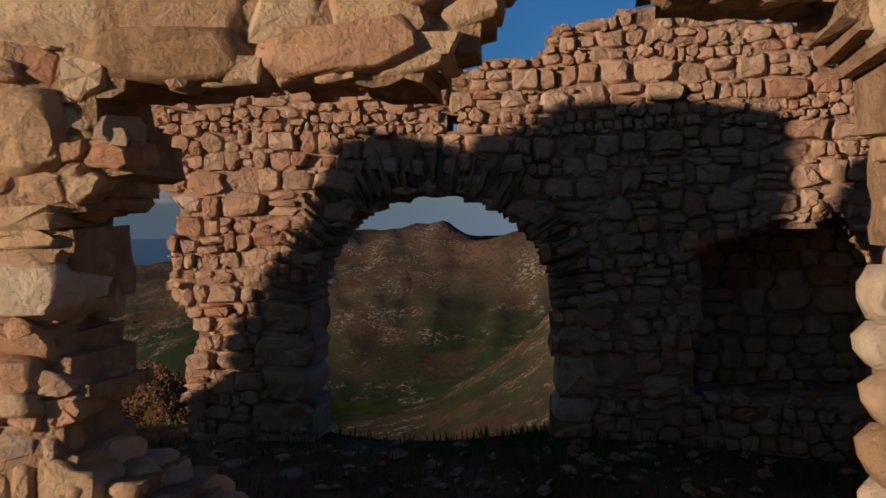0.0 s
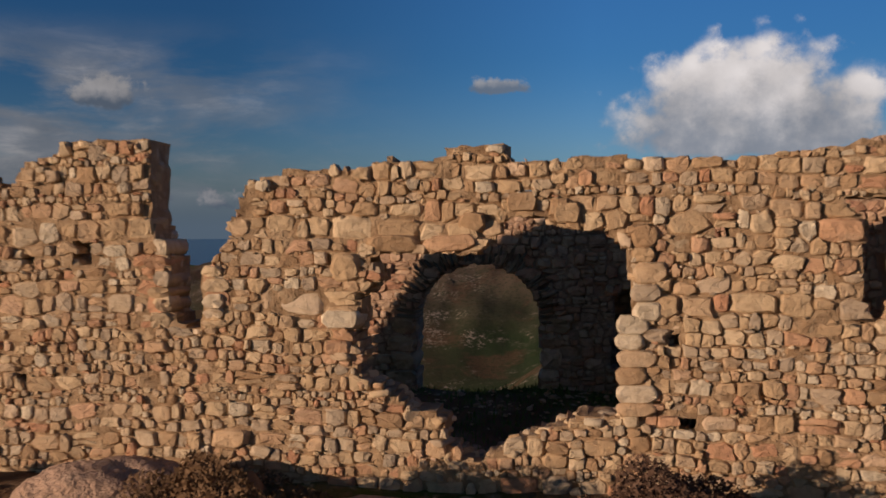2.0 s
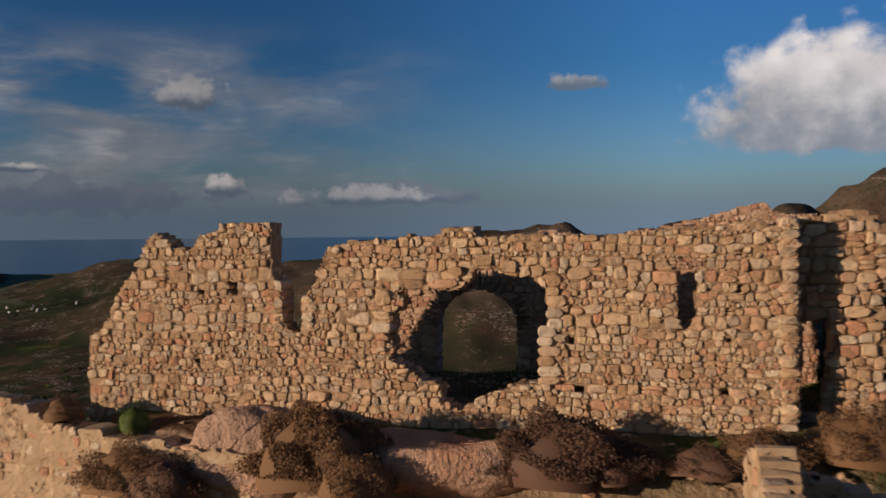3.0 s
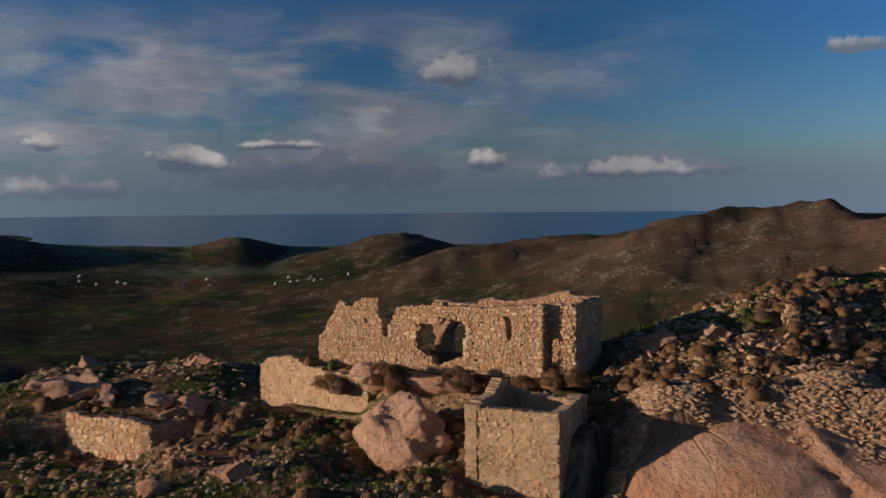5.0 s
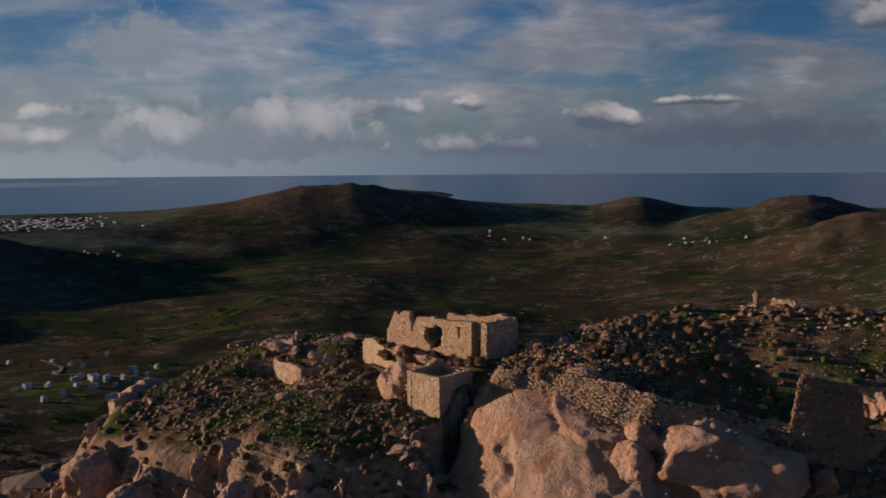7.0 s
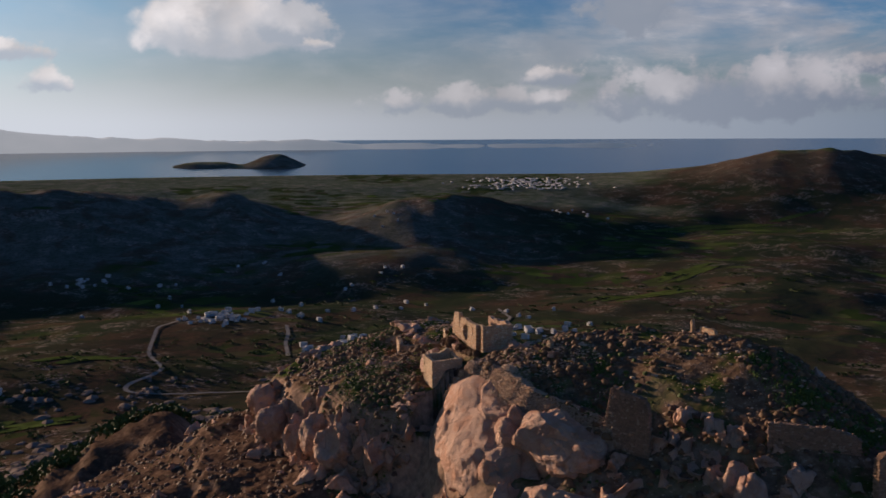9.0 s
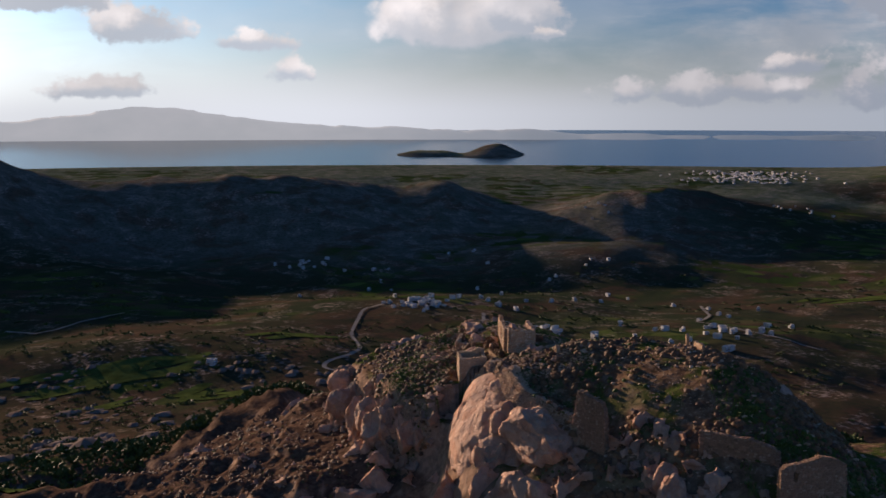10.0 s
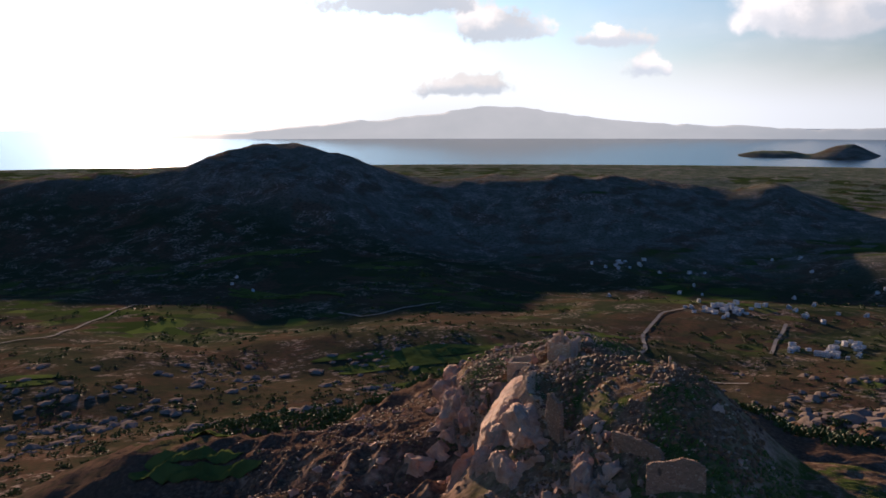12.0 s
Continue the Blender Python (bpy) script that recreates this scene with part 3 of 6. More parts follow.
    z = np.where((x > 10.7) & (x < 36) & (y > -10.5), np.minimum(z, room), z)
    # a shallow saddle north-east of the ruin
    z = z - 0.6 * np.exp(-((x - 21) / 9) ** 2 - ((y - 13) / 7) ** 2) - 0.6 * np.exp(-((x - 11.5) / 4) ** 2 - ((y - 17) / 5) ** 2)
    # a rocky spur below the western side of the hill
    spur = np.exp(-((x + 275) / 75) ** 2 - ((y - 95) / 55) ** 2)
    z = z + spur * (24 + 5 * ridged(x / 23, y / 17, 3, 87))
    return z


def height(x, y):
    return float(land(np.array([x]), np.array([y]))[0])


def mesh_object(name, verts, faces, mat, parent=None, smooth=False):
    me = bpy.data.meshes.new(name)
    me.from_pydata([tuple(v) for v in verts], [], [tuple(f) for f in faces])
    me.update()
    if mat:
        me.materials.append(mat)
    if smooth:
        me.polygons.foreach_set("use_smooth", [True] * len(me.polygons))
    ob = new(name, me)
    if parent:
        ob.parent = parent
    return ob


def grid_mesh(name, X, Y, Z, mat, wrap=False, smooth=True, uvmask=None):
    """A net of points (rows by columns) as one mesh."""
    nr, nc = X.shape
    me = bpy.data.meshes.new(name)
    co = np.stack([X, Y, Z], -1).reshape(-1, 3)
    i = np.arange(nr - 1)[:, None] * nc + np.arange(nc if wrap else nc - 1)[None, :]
    j = np.arange(nr - 1)[:, None] * nc + (np.arange(nc if wrap else nc - 1)[None, :] + 1) % nc
    quads = np.stack([i, j, j + nc, i + nc], -1).reshape(-1, 4)
    me.vertices.add(len(co))
    me.vertices.foreach_set("co", co.ravel())
    me.loops.add(quads.size)
    me.loops.foreach_set("vertex_index", quads.ravel())
    me.polygons.add(len(quads))
    me.polygons.foreach_set("loop_start", np.arange(len(quads)) * 4)
    me.polygons.foreach_set("loop_total", np.full(len(quads), 4))
    me.polygons.foreach_set("use_smooth", np.full(len(quads), smooth))
    me.update(calc_edges=True)
    me.validate()
    me.materials.append(mat)
    return new(name, me)


def build_land():
    rr = np.concatenate([np.linspace(0.3, 75, 140), np.geomspace(75.6, 4880, 190)])
    th = np.concatenate([np.linspace(radians(68), radians(245), 600, endpoint=False), np.linspace(radians(245), radians(428), 170, endpoint=False)])
    R, T = np.meshgrid(rr, th, indexing="ij")
    X, Y = 12 + R * np.cos(T), -3 + R * np.sin(T)
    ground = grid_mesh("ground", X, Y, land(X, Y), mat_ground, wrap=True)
    tagged(ground, "rocky scrub-covered hill above a wide dark valley", "ground", kind="structure")
    # the sea
    rs, ts = np.linspace(3010, 4885, 60), np.linspace(radians(95), radians(285), 240)
    R, T = np.meshgrid(rs, ts, indexing="ij")
    X, Y = R * np.cos(T), R * np.sin(T)
    sea = grid_mesh("water", X, Y, sea_level(X, Y), mat_sea)
    tagged(sea, "calm blue-grey sea between the islands", "sea", kind="structure")
    # land across the strait
    ta = np.linspace(radians(62), radians(127), 260)

    def crest(a):
        d = np.degrees(a)
        big = 108 * np.exp(-((d - 105) / 6.5) ** 2) + 10 * np.exp(-((d - 103.6) / 1.1) ** 2) + 9 * np.exp(-((d - 106.3) / 1.0) ** 2)
        low = 42 * np.exp(-((d - 93) / 8) ** 2) + 22 * np.exp(-((d - 84.5) / 1.8) ** 2) + 14 * np.exp(-((d - 79) / 2.0) ** 2) + 40 * np.exp(-((d - 114) / 6) ** 2)
        low = low + 9 * np.exp(-((d - 68.5) / 1.4) ** 2) + 6 * np.exp(-((d - 73.5) / 3) ** 2)
        return big + low + fbm(d * 1.3, d * 0.0, 5, 91) * 3.5
    prof = np.array((-0.08, 0.12, 0.34, 0.62, 0.86, 1.0, 0.7, -0.1))
    dist = np.array((4350, 4400, 4450, 4500, 4550, 4600, 4660, 4720))
    D, A = np.meshgrid(dist, ta, indexing="ij")
    P = np.repeat(prof[:, None], len(ta), 1)
    X, Y = 170 - D * np.sin(A), D * np.cos(A)
    Z = sea_level(X, Y) + P * crest(A) * (1 + 0.08 * fbm(X / 130, Y / 130, 3, 95)) - 1.5
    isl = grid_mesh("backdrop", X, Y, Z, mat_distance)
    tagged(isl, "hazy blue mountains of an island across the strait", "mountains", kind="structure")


build_land()


# ---------------------------------------------------------------- stones and masonry
def part(name, verts, faces, mat, parent, label="", smooth=False):
    ob = mesh_object(name, verts, faces, mat, parent, smooth)
    if label:
        ob["label"] = label
    return ob


def empty(name, x=0, y=0, z=0):
    ob = new(name)
    ob.location = (x, y, z)
    return ob


SIDES = 10
STONE_FACES = [(i, (i + 1) % SIDES, SIDES + (i + 1) % SIDES, SIDES + i) for i in range(SIDES)] + \
    [(SIDES + i, SIDES + (i + 1) % SIDES, 2 * SIDES + (i + 1) % SIDES, 2 * SIDES + i) for i in range(SIDES)] + \
    [(2 * SIDES + i, 2 * SIDES + (i + 1) % SIDES, 3 * SIDES) for i in range(SIDES)]


def stone_body(rng, ring, depth, swell):
    """A worn stone from the outline of its face (along, up), which looks along -y; its tail runs back to y = depth."""
    n = SIDES
    v = np.zeros((3 * n + 1, 3))
    size = float(np.abs(ring).max())
    v[:n, 0], v[:n, 2], v[:n, 1] = ring[:, 0] * 0.93, ring[:, 1] * 0.93, depth
    v[n:2 * n, 0], v[n:2 * n, 2], v[n:2 * n, 1] = ring[:, 0], ring[:, 1], swell * rng.uniform(0.9, 1.9, n)
    k = rng.uniform(0.72, 0.86)
    tilt = rng.uniform(-0.13, 0.13, 2)
    inner = ring * k + rng.uniform(-0.08, 0.08, (n, 2)) * size
    v[2 * n:3 * n, 0], v[2 * n:3 * n, 2] = inner[:, 0], inner[:, 1]
    v[2 * n:3 * n, 1] = swell * rng.uniform(0.0, 0.6, n) + inner @ tilt
    v[3 * n] = (rng.uniform(-0.2, 0.2) * size, swell * rng.uniform(-0.05, 0.3), rng.uniform(-0.2, 0.2) * size)
    return v


def stone_shape(rng):
    """A squared stone one unit wide, high and deep."""
    t = np.arange(SIDES) * 2 * math.pi / SIDES + 0.3
    c, s = np.cos(t), np.sin(t)
    r = 0.5 / np.power(np.abs(c) ** 6 + np.abs(s) ** 6, 1 / 6)
    ring = np.stack([c * r, s * r], 1) * (1 + rng.uniform(-0.09, 0.05, (SIDES, 1)))
    return stone_body(rng, ring, 1.0, 0.11)


srng = np.random.default_rng(11)
STONES = [stone_shape(srng) for _ in range(28)]


def stone_mesh(verts, mat):
    me = bpy.data.meshes.new("stone")
    me.from_pydata([tuple(v) for v in verts], [], STONE_FACES)
    me.polygons.foreach_set("use_smooth", [True] * (2 * SIDES) + [False] * SIDES)      # rounded edges, broken face
    me.materials.append(mat)
    me.update()
    return me


STONE_MESHES = [stone_mesh(shape, mat_stone) for shape in STONES]


def inside(poly, u, v):
    """Whether points lie in a closed outline."""
    u, v = np.asarray(u, float), np.asarray(v, float)
    hit = np.zeros(u.shape, bool)
    for (x0, y0), (x1, y1) in zip(poly, poly[1:] + poly[:1]):
        if y0 != y1:
            hit ^= ((y0 > v) != (y1 > v)) & (u < (x1 - x0) * (v - y0) / (y1 - y0) + x0)
    return hit


def in_wall(outline, holes, u, v, wob=0.0):
    if wob:
        u = u + wob * vnoise(np.asarray(u) * 3.1, np.asarray(v) * 3.1, 3)
        v = v + wob * vnoise(np.asarray(u) * 3.3 + 9, np.asarray(v) * 3.3, 4)
    ok = inside(outline, u, v)
    for h in holes:
        ok &= ~inside(h, u, v)
    return ok


def lay_courses(rng, u0, u1, v0, v1, big=0.3, small=0.13):
    """Rough courses of stones: centre, width, height, turn."""
    out, v = [], v0
    while v < v1:
        h = rng.uniform(small, big)
        u = u0 - rng.uniform(0, 0.2)
        while u < u1:
            w = h * rng.uniform(0.75, 1.75) + 0.03
            if h > 0.2 and rng.random() < 0.25:          # two thin ones, one above the other
                k = rng.uniform(0.4, 0.6)
                out.append((u + w / 2, v + h * k / 2, w, h * k, 0))
                out.append((u + w / 2 + rng.uniform(-.02, .02), v + h * k + h * (1 - k) / 2, w, h * (1 - k), 0))
            else:
                out.append((u + w / 2, v + h / 2 + rng.uniform(-0.025, 0.025), w, h * rng.uniform(0.9, 1.12), rng.uniform(-0.13, 0.13)))
            u += w + 0.008
        v += h * 0.97 + 0.006
    return out


def lay_rubble(rng, u0, u1, v0, v1, big=0.42, small=0.09, joint=0.009):
    """Rubble in rough beds: each stone is grown until it meets its neighbours. Rows of centre and outline."""
    cell = 0.018
    nu, nv = int((u1 - u0) / cell) + 2, int((v1 - v0) / cell) + 2
    seeds, v = [], v0
    wave = rng.uniform(0, 6.28, 3)
    while v < v1:
        h0 = small + (big - small) * rng.beta(1.5, 2.2)
        u = u0 - rng.uniform(0, 0.2)
        while u < u1:
            h = h0 * rng.uniform(0.72, 1.22)
            w = h * rng.choice((0.7, 0.9, 1.05, 1.2, 1.45, 1.9)) * rng.uniform(0.85, 1.15)
            w = min(max(w, 0.07), 1.9 * big)
            lift = 0.035 * math.sin(u * 1.3 + wave[0]) + 0.02 * math.sin(u * 4.1 + wave[1] + v)
            c = v + h0 / 2 + lift
            if h0 > 0.6 * big and rng.random() < 0.2:          # two or three thin ones on one another
                parts = 3 if h0 > 0.85 * big and rng.random() < 0.4 else 2
                for q in range(parts):
                    seeds.append((u + w * rng.uniform(0.38, 0.62), c + h0 * ((q + 0.5) / parts - 0.5), w * rng.uniform(0.75, 1.0), h0 / parts * rng.uniform(0.85, 1.05)))
            else:
                seeds.append((u + w / 2, c + rng.uniform(-0.24, 0.24) * h0, w, h))
                if rng.random() < 0.42:                        # small wedges in the joints
                    seeds.append((u + w * rng.choice((0.0, 0.3, 0.7, 1.0)), c + h0 * rng.choice((-0.5, 0.5)), rng.uniform(0.05, 0.12), rng.uniform(0.025, 0.055)))
            u += w
        v += h0
    near, owner = np.full((nu, nv), 9.0), np.full((nu, nv), -1)
    for k, (u, v, w, h) in enumerate(seeds):
        i0, i1 = max(int((u - 0.9 * w - u0) / cell), 0), int((u + 0.9 * w - u0) / cell) + 2
        j0, j1 = max(int((v - 0.9 * h - 0.05 - v0) / cell), 0), int((v + 0.9 * h + 0.05 - v0) / cell) + 2
        U = (np.arange(i0, min(i1, nu)) + 0.5) * cell + u0
        V = (np.arange(j0, min(j1, nv)) + 0.5) * cell + v0
        if not len(U) or not len(V):
            continue
        d = (np.abs((U[:, None] - u) / w * 2) ** 4 + np.abs((V[None] - v) / h * 2) ** 4) ** (1 / 4)
        view = near[i0:i0 + len(U), j0:j0 + len(V)]
        own = owner[i0:i0 + len(U), j0:j0 + len(V)]
        win = d < view
        view[win], own[win] = d[win], k
    t = np.arange(4 * SIDES) * 2 * math.pi / (4 * SIDES)
    out = []
    steps = np.arange(0.01, 0.5, 0.01)
    for k, (u, v, w, h) in enumerate(seeds):
        tt = t + rng.uniform(0, 0.6)
        dx, dy = np.cos(tt) * w, np.sin(tt) * h
        l = np.hypot(dx, dy)
        dx, dy = dx / l, dy / l
        I = ((u + dx[:, None] * steps - u0) / cell).astype(int).clip(0, nu - 1)
        J = ((v + dy[:, None] * steps - v0) / cell).astype(int).clip(0, nv - 1)
        mine = owner[I, J] == k
        reach = np.where(mine.all(1), steps[-1], steps[np.argmin(mine, 1)])
        # worn corners: no farther than a rounded outline
        blunt = 0.5 / np.power(np.abs(dx / (w * 1.16)) ** 4 + np.abs(dy / (h * 1.2)) ** 4, 1 / 4)
        reach = np.minimum(reach, np.minimum(0.85 * max(w, h), blunt * rng.uniform(0.95, 1.35)))
        # of each four directions keep the one that runs farthest, so that corners stay
        best = reach.reshape(SIDES, 4).argmax(1) + np.arange(SIDES) * 4
        reach = np.maximum(reach[best] - joint * rng.uniform(0.2, 1.8, SIDES) - rng.uniform(0, 0.13, SIDES) * reach[best] * (rng.random(SIDES) < 0.4), 0.25 * min(w, h))
        out.append((u, v, np.stack([dx[best] * reach, dy[best] * reach], 1)))
    return out


def core(name, outline, holes, m, thick, mat, parent, cell=0.12, sunk=0.07, seed=0):
    """The body of a rubble wall behind its facing stones. m takes (along, into the wall, up) to the world."""
    us = [p[0] for p in outline]
    vs = [p[1] for p in outline]
    u0, v0 = min(us), min(vs)
    nu, nv = int((max(us) - u0) / cell) + 1, int((max(vs) - v0) / cell) + 1
    U, V = np.meshgrid(u0 + (np.arange(nu) + 0.5) * cell, v0 + (np.arange(nv) + 0.5) * cell, indexing="ij")
    ok = np.pad(in_wall(outline, holes, U, V, 0.04), 1)
    gu, gv = np.meshgrid(u0 + np.arange(nu + 1) * cell, v0 + np.arange(nv + 1) * cell, indexing="ij")
    shift = [[vnoise(gu * 9 + 31 * b, gv * 9 + 17 * b, seed + k) for k in (1, 2)] + [fbm(gu * 4 + 23 * b, gv * 4, 3, seed + 3)] for b in (0, 1)]
    verts, faces, index = [], [], {}

    def vert(i, j, back):
        key = (i, j, back)
        if key not in index:
            a, b, c = (float(q[i, j]) for q in shift[back])
            d = (thick - sunk) if back else sunk
            index[key] = len(verts)
            verts.append(m @ Vector((u0 + i * cell + a * cell * 0.45, d + c * 0.025, v0 + j * cell + b * cell * 0.45)))
        return index[key]
    for i in range(nu):
        for j in range(nv):
            if not ok[i + 1, j + 1]:
                continue
            f = [vert(i, j, 0), vert(i + 1, j, 0), vert(i + 1, j + 1, 0), vert(i, j + 1, 0)]
            b = [vert(i, j, 1), vert(i + 1, j, 1), vert(i + 1, j + 1, 1), vert(i, j + 1, 1)]
            faces += [tuple(f), tuple(b[::-1])]
            for di, dj, p, q in ((0, -1, 0, 1), (1, 0, 1, 2), (0, 1, 2, 3), (-1, 0, 3, 0)):
                if not ok[i + 1 + di, j + 1 + dj]:
                    faces.append((f[q], f[p], b[p], b[q]))
    return part(name, verts, faces, mat, parent)


def joined_stones(name, bodies, mat, parent, label="", closed=False):
    """Many stones as one mesh, from the corners of each."""
    if not bodies:
        return None
    n = 3 * SIDES + 1
    faces = STONE_FACES + ([tuple(range(SIDES - 1, -1, -1))] if closed else [])
    fs = [tuple(i + k * n for i in f) for k in range(len(bodies)) for f in faces]
    ob = part(name, np.concatenate(bodies), fs, mat, parent, label)
    ob.data.polygons.foreach_set("use_smooth", ([True] * (2 * SIDES) + [False] * (len(faces) - 2 * SIDES)) * len(bodies))
    ob["kind"] = "stuff"
    return ob


def moved(verts, m):
    a = np.array(m)
    return verts @ a[:3, :3].T + a[:3, 3]


def masonry(name, outline, holes, m, thick, label, category, seed, singles=None, big=0.3, small=0.13, faces=(0,),
            mat=mat_stone, core_mat=mat_mortar, proud=0.0, face_label="", limit=300, cell=0.12, sunk=0.06, pits=(), edges=(), edge_mat=None):
    """A rubble wall: a core and facing stones; those inside the box `singles` (along, up) are pieces of their own."""
    rng = np.random.default_rng(seed)
    wall = empty(name)
    core("core", outline, holes, m, thick, core_mat, wall, cell=cell, sunk=sunk, seed=seed)
    us, vs = [p[0] for p in outline], [p[1] for p in outline]
    joined, count = [], 0
    for side in faces:
        rows = lay_rubble(rng, min(us), max(us), min(vs), max(vs), big, small)
        ok = in_wall(outline, list(holes) + list(pits), np.array([r[0] for r in rows]), np.array([r[1] for r in rows]), 0.03)
        for (u, v, ring), good in zip(rows, ok):
            if not good:
                continue
            # corners that would stand out over the edge of the wall are broken off
            out = ~in_wall(outline, holes, u + ring[:, 0] * 0.8, v + ring[:, 1] * 0.8)
            ring = np.where(out[:, None], ring * 0.55, ring)
            w = float(np.ptp(ring[:, 0]))
            depth = min(thick * 0.56, rng.uniform(0.7, 1.0) * (0.12 + 0.8 * w))
            swell = min(0.05, 0.015 + 0.12 * w)
            d = rng.normal(0, 0.016) - proud - 0.3 * swell
            body = stone_body(rng, ring if side == 0 else ring * np.array((-1, 1)), depth, swell)
            if side == 1:
                local = Matrix.Translation((u, thick - d, v)) @ Matrix.Rotation(math.pi, 4, "Z")
            else:
                local = Matrix.Translation((u, d, v))
            mm = m @ local
            if singles and side == 0 and count < limit and singles[0] < u < singles[1] and singles[2] < v < singles[3]:
                ob = new("stone", stone_mesh(body, mat))
                ob.parent, ob.matrix_basis = wall, mm
                count += 1
            else:
                joined.append(moved(body, mm))
    joined_stones("rubble_facing", joined, mat, wall, face_label)
    # broken ends: stones of the core laid bare along an edge
    bare = []
    for line in edges:
        for (ua, va), (ub, vb) in zip(line, line[1:]):
            for _ in range(int(math.hypot(ub - ua, vb - va) * 90) + 1):
                f = rng.random()
                w, h = rng.uniform(0.08, 0.26), rng.uniform(0.06, 0.15)
                bu, bv = ua + (ub - ua) * f + rng.normal(0, 0.06), va + (vb - va) * f + rng.normal(0, 0.06)
                if not in_wall(outline, holes, np.array((bu - w * 0.36, bu + w * 0.36, bu, bu)), np.array((bv, bv, bv - h * 0.36, bv + h * 0.36))).all():
                    continue
                spot = Matrix.Translation((bu, rng.uniform(0.06, thick - 0.06), bv))
                turn = Matrix.Rotation(rng.uniform(0, 6.28), 4, "Z") @ Matrix.Rotation(rng.uniform(-0.2, 0.2), 4, "X")
                bare.append(moved(STONES[int(rng.integers(len(STONES)))] - np.array((0, 0.5, 0)), m @ spot @ turn @ Matrix.Diagonal((w, w * rng.uniform(0.7, 1.2), h, 1))))
    joined_stones("bare_rubble", bare, edge_mat or mat, wall, closed=True)
    return tagged(wall, label, category)


def wall_frame(x, y, z, turn):
    """Along the wall, into it, up: the face looks to the right of a walker going backwards along it."""
    return pose(x, y, z, 0, 0, turn)


def build_front():
    outline = [(-7.4, -0.9), (-7.42, 1.34), (-7.0, 1.62), (-6.9, 2.0), (-6.6, 2.5), (-6.3, 2.72), (-6.1, 3.3), (-5.9, 3.46), (-5.62, 3.36),
               (-5.5, 3.18), (-5.15, 3.12), (-4.95, 3.36), (-4.6, 3.5), (-4.4, 3.64), (-3.42, 3.64), (-3.38, 3.2), (-3.42, 2.9), (-3.28, 2.45),
               (-3.16, 2.3), (-3.14, 1.5), (-2.78, 1.5), (-2.78, 2.15), (-2.5, 2.5), (-2.36, 2.85), (-2.2, 3.2), (-1.8, 3.3), (-1.0, 3.3), (-0.6, 3.38),
               (0.0, 3.38), (0.04, 3.52), (0.66, 3.56), (0.7, 3.36), (2.6, 3.38), (3.6, 3.42), (4.4, 3.5), (5.4, 3.54), (6.5, 3.62), (6.5, -0.9)]
    hole = [(-0.88, 2.28), (-0.8, 2.36), (-0.33, 2.36), (0.34, 2.36), (0.5, 2.46), (0.58, 2.66), (0.66, 2.78), (1.1, 2.78), (1.17, 2.66), (1.5, 2.6), (1.8, 2.62), (2.0, 2.4), (2.06, 2.0), (2.08, 1.6),
            (2.1, 0.66), (1.9, 0.62), (1.41, 0.54), (0.8, 0.3), (0.38, 0.05), (0.05, 0.23), (0.0, 0.52), (-0.34, 0.6), (-0.77, 0.93), (-0.95, 0.98),
            (-1.02, 1.1), (-0.88, 1.2), (-1.06, 1.46), (-0.92, 1.6), (-0.94, 1.9), (-0.7, 2.06), (-0.68, 2.14)]
    slit = [(4.42, 1.66), (4.72, 1.74), (4.76, 2.72), (4.95, 2.95), (4.15, 2.98), (4.4, 2.72)]
    putlogs = [[(x - s, z - s), (x + s, z - s), (x + s, z + s), (x - s, z + s)] for x, z, s in
               ((2.48, 1.42, 0.065), (2.62, 0.55, 0.08), (5.3, 1.5, 0.07), (5.25, 0.55, 0.07), (5.5, 2.4, 0.07), (-5.0, 0.9, 0.07), (-4.25, 2.36, 0.12),
                (3.0, 2.6, 0.06), (-4.9, 2.3, 0.07), (0.9, 3.0, 0.05), (5.5, 3.05, 0.06))]
    wall = masonry("castle_wall", outline, [hole, slit] + putlogs, wall_frame(0, 0, 0, 0), 0.62,
            "ruined front wall of tan rubble stone with a ragged hole", "wall", 5, singles=(-2.0, 3.0, -0.1, 3.5), limit=300,
            big=0.27, small=0.075, cell=0.06, sunk=0.034, edges=[hole[3:] + hole[:4], outline[12:24]])
    quoins(wall, Matrix(), 1.87, 2.34, 0.6, 1.62, 91, 0.24, lo=0.13, hi=0.2)
    quoins(wall, Matrix(), 2.04, 2.42, 1.62, 2.5, 96, 0.34, lo=0.14, hi=0.24)
    quoins(wall, Matrix(), 6.12, 6.52, -0.5, 3.55, 92, 0.62, lo=0.14, hi=0.26, side=-1)
    quoins(wall, Matrix(), -3.5, -3.14, 1.5, 2.4, 93, 0.6, side=-1)
    quoins(wall, Matrix(), -2.78, -2.4, 1.5, 2.2, 94, 0.6)
    # long stones over the breach
    rng = np.random.default_rng(95)
    for x, z, w, h in ((-0.55, 2.47, 0.62, 0.2), (0.08, 2.47, 0.62, 0.2), (-1.1, 2.2, 0.36, 0.32), (-1.15, 1.62, 0.46, 0.22), (-1.2, 1.3, 0.36, 0.18), (0.32, 2.7, 0.3, 0.22), (0.86, 2.92, 0.36, 0.22), (1.35, 2.8, 0.3, 0.24)):
        ob = new("lintel_stone", STONE_MESHES[int(rng.integers(len(STONES)))])
        ob.parent = wall
        ob.matrix_basis = Matrix.Translation((x, -0.06, z)) @ Matrix.Rotation(rng.uniform(-0.08, 0.08), 4, "Y") @ Matrix.Diagonal((w, 0.5, h, 1))


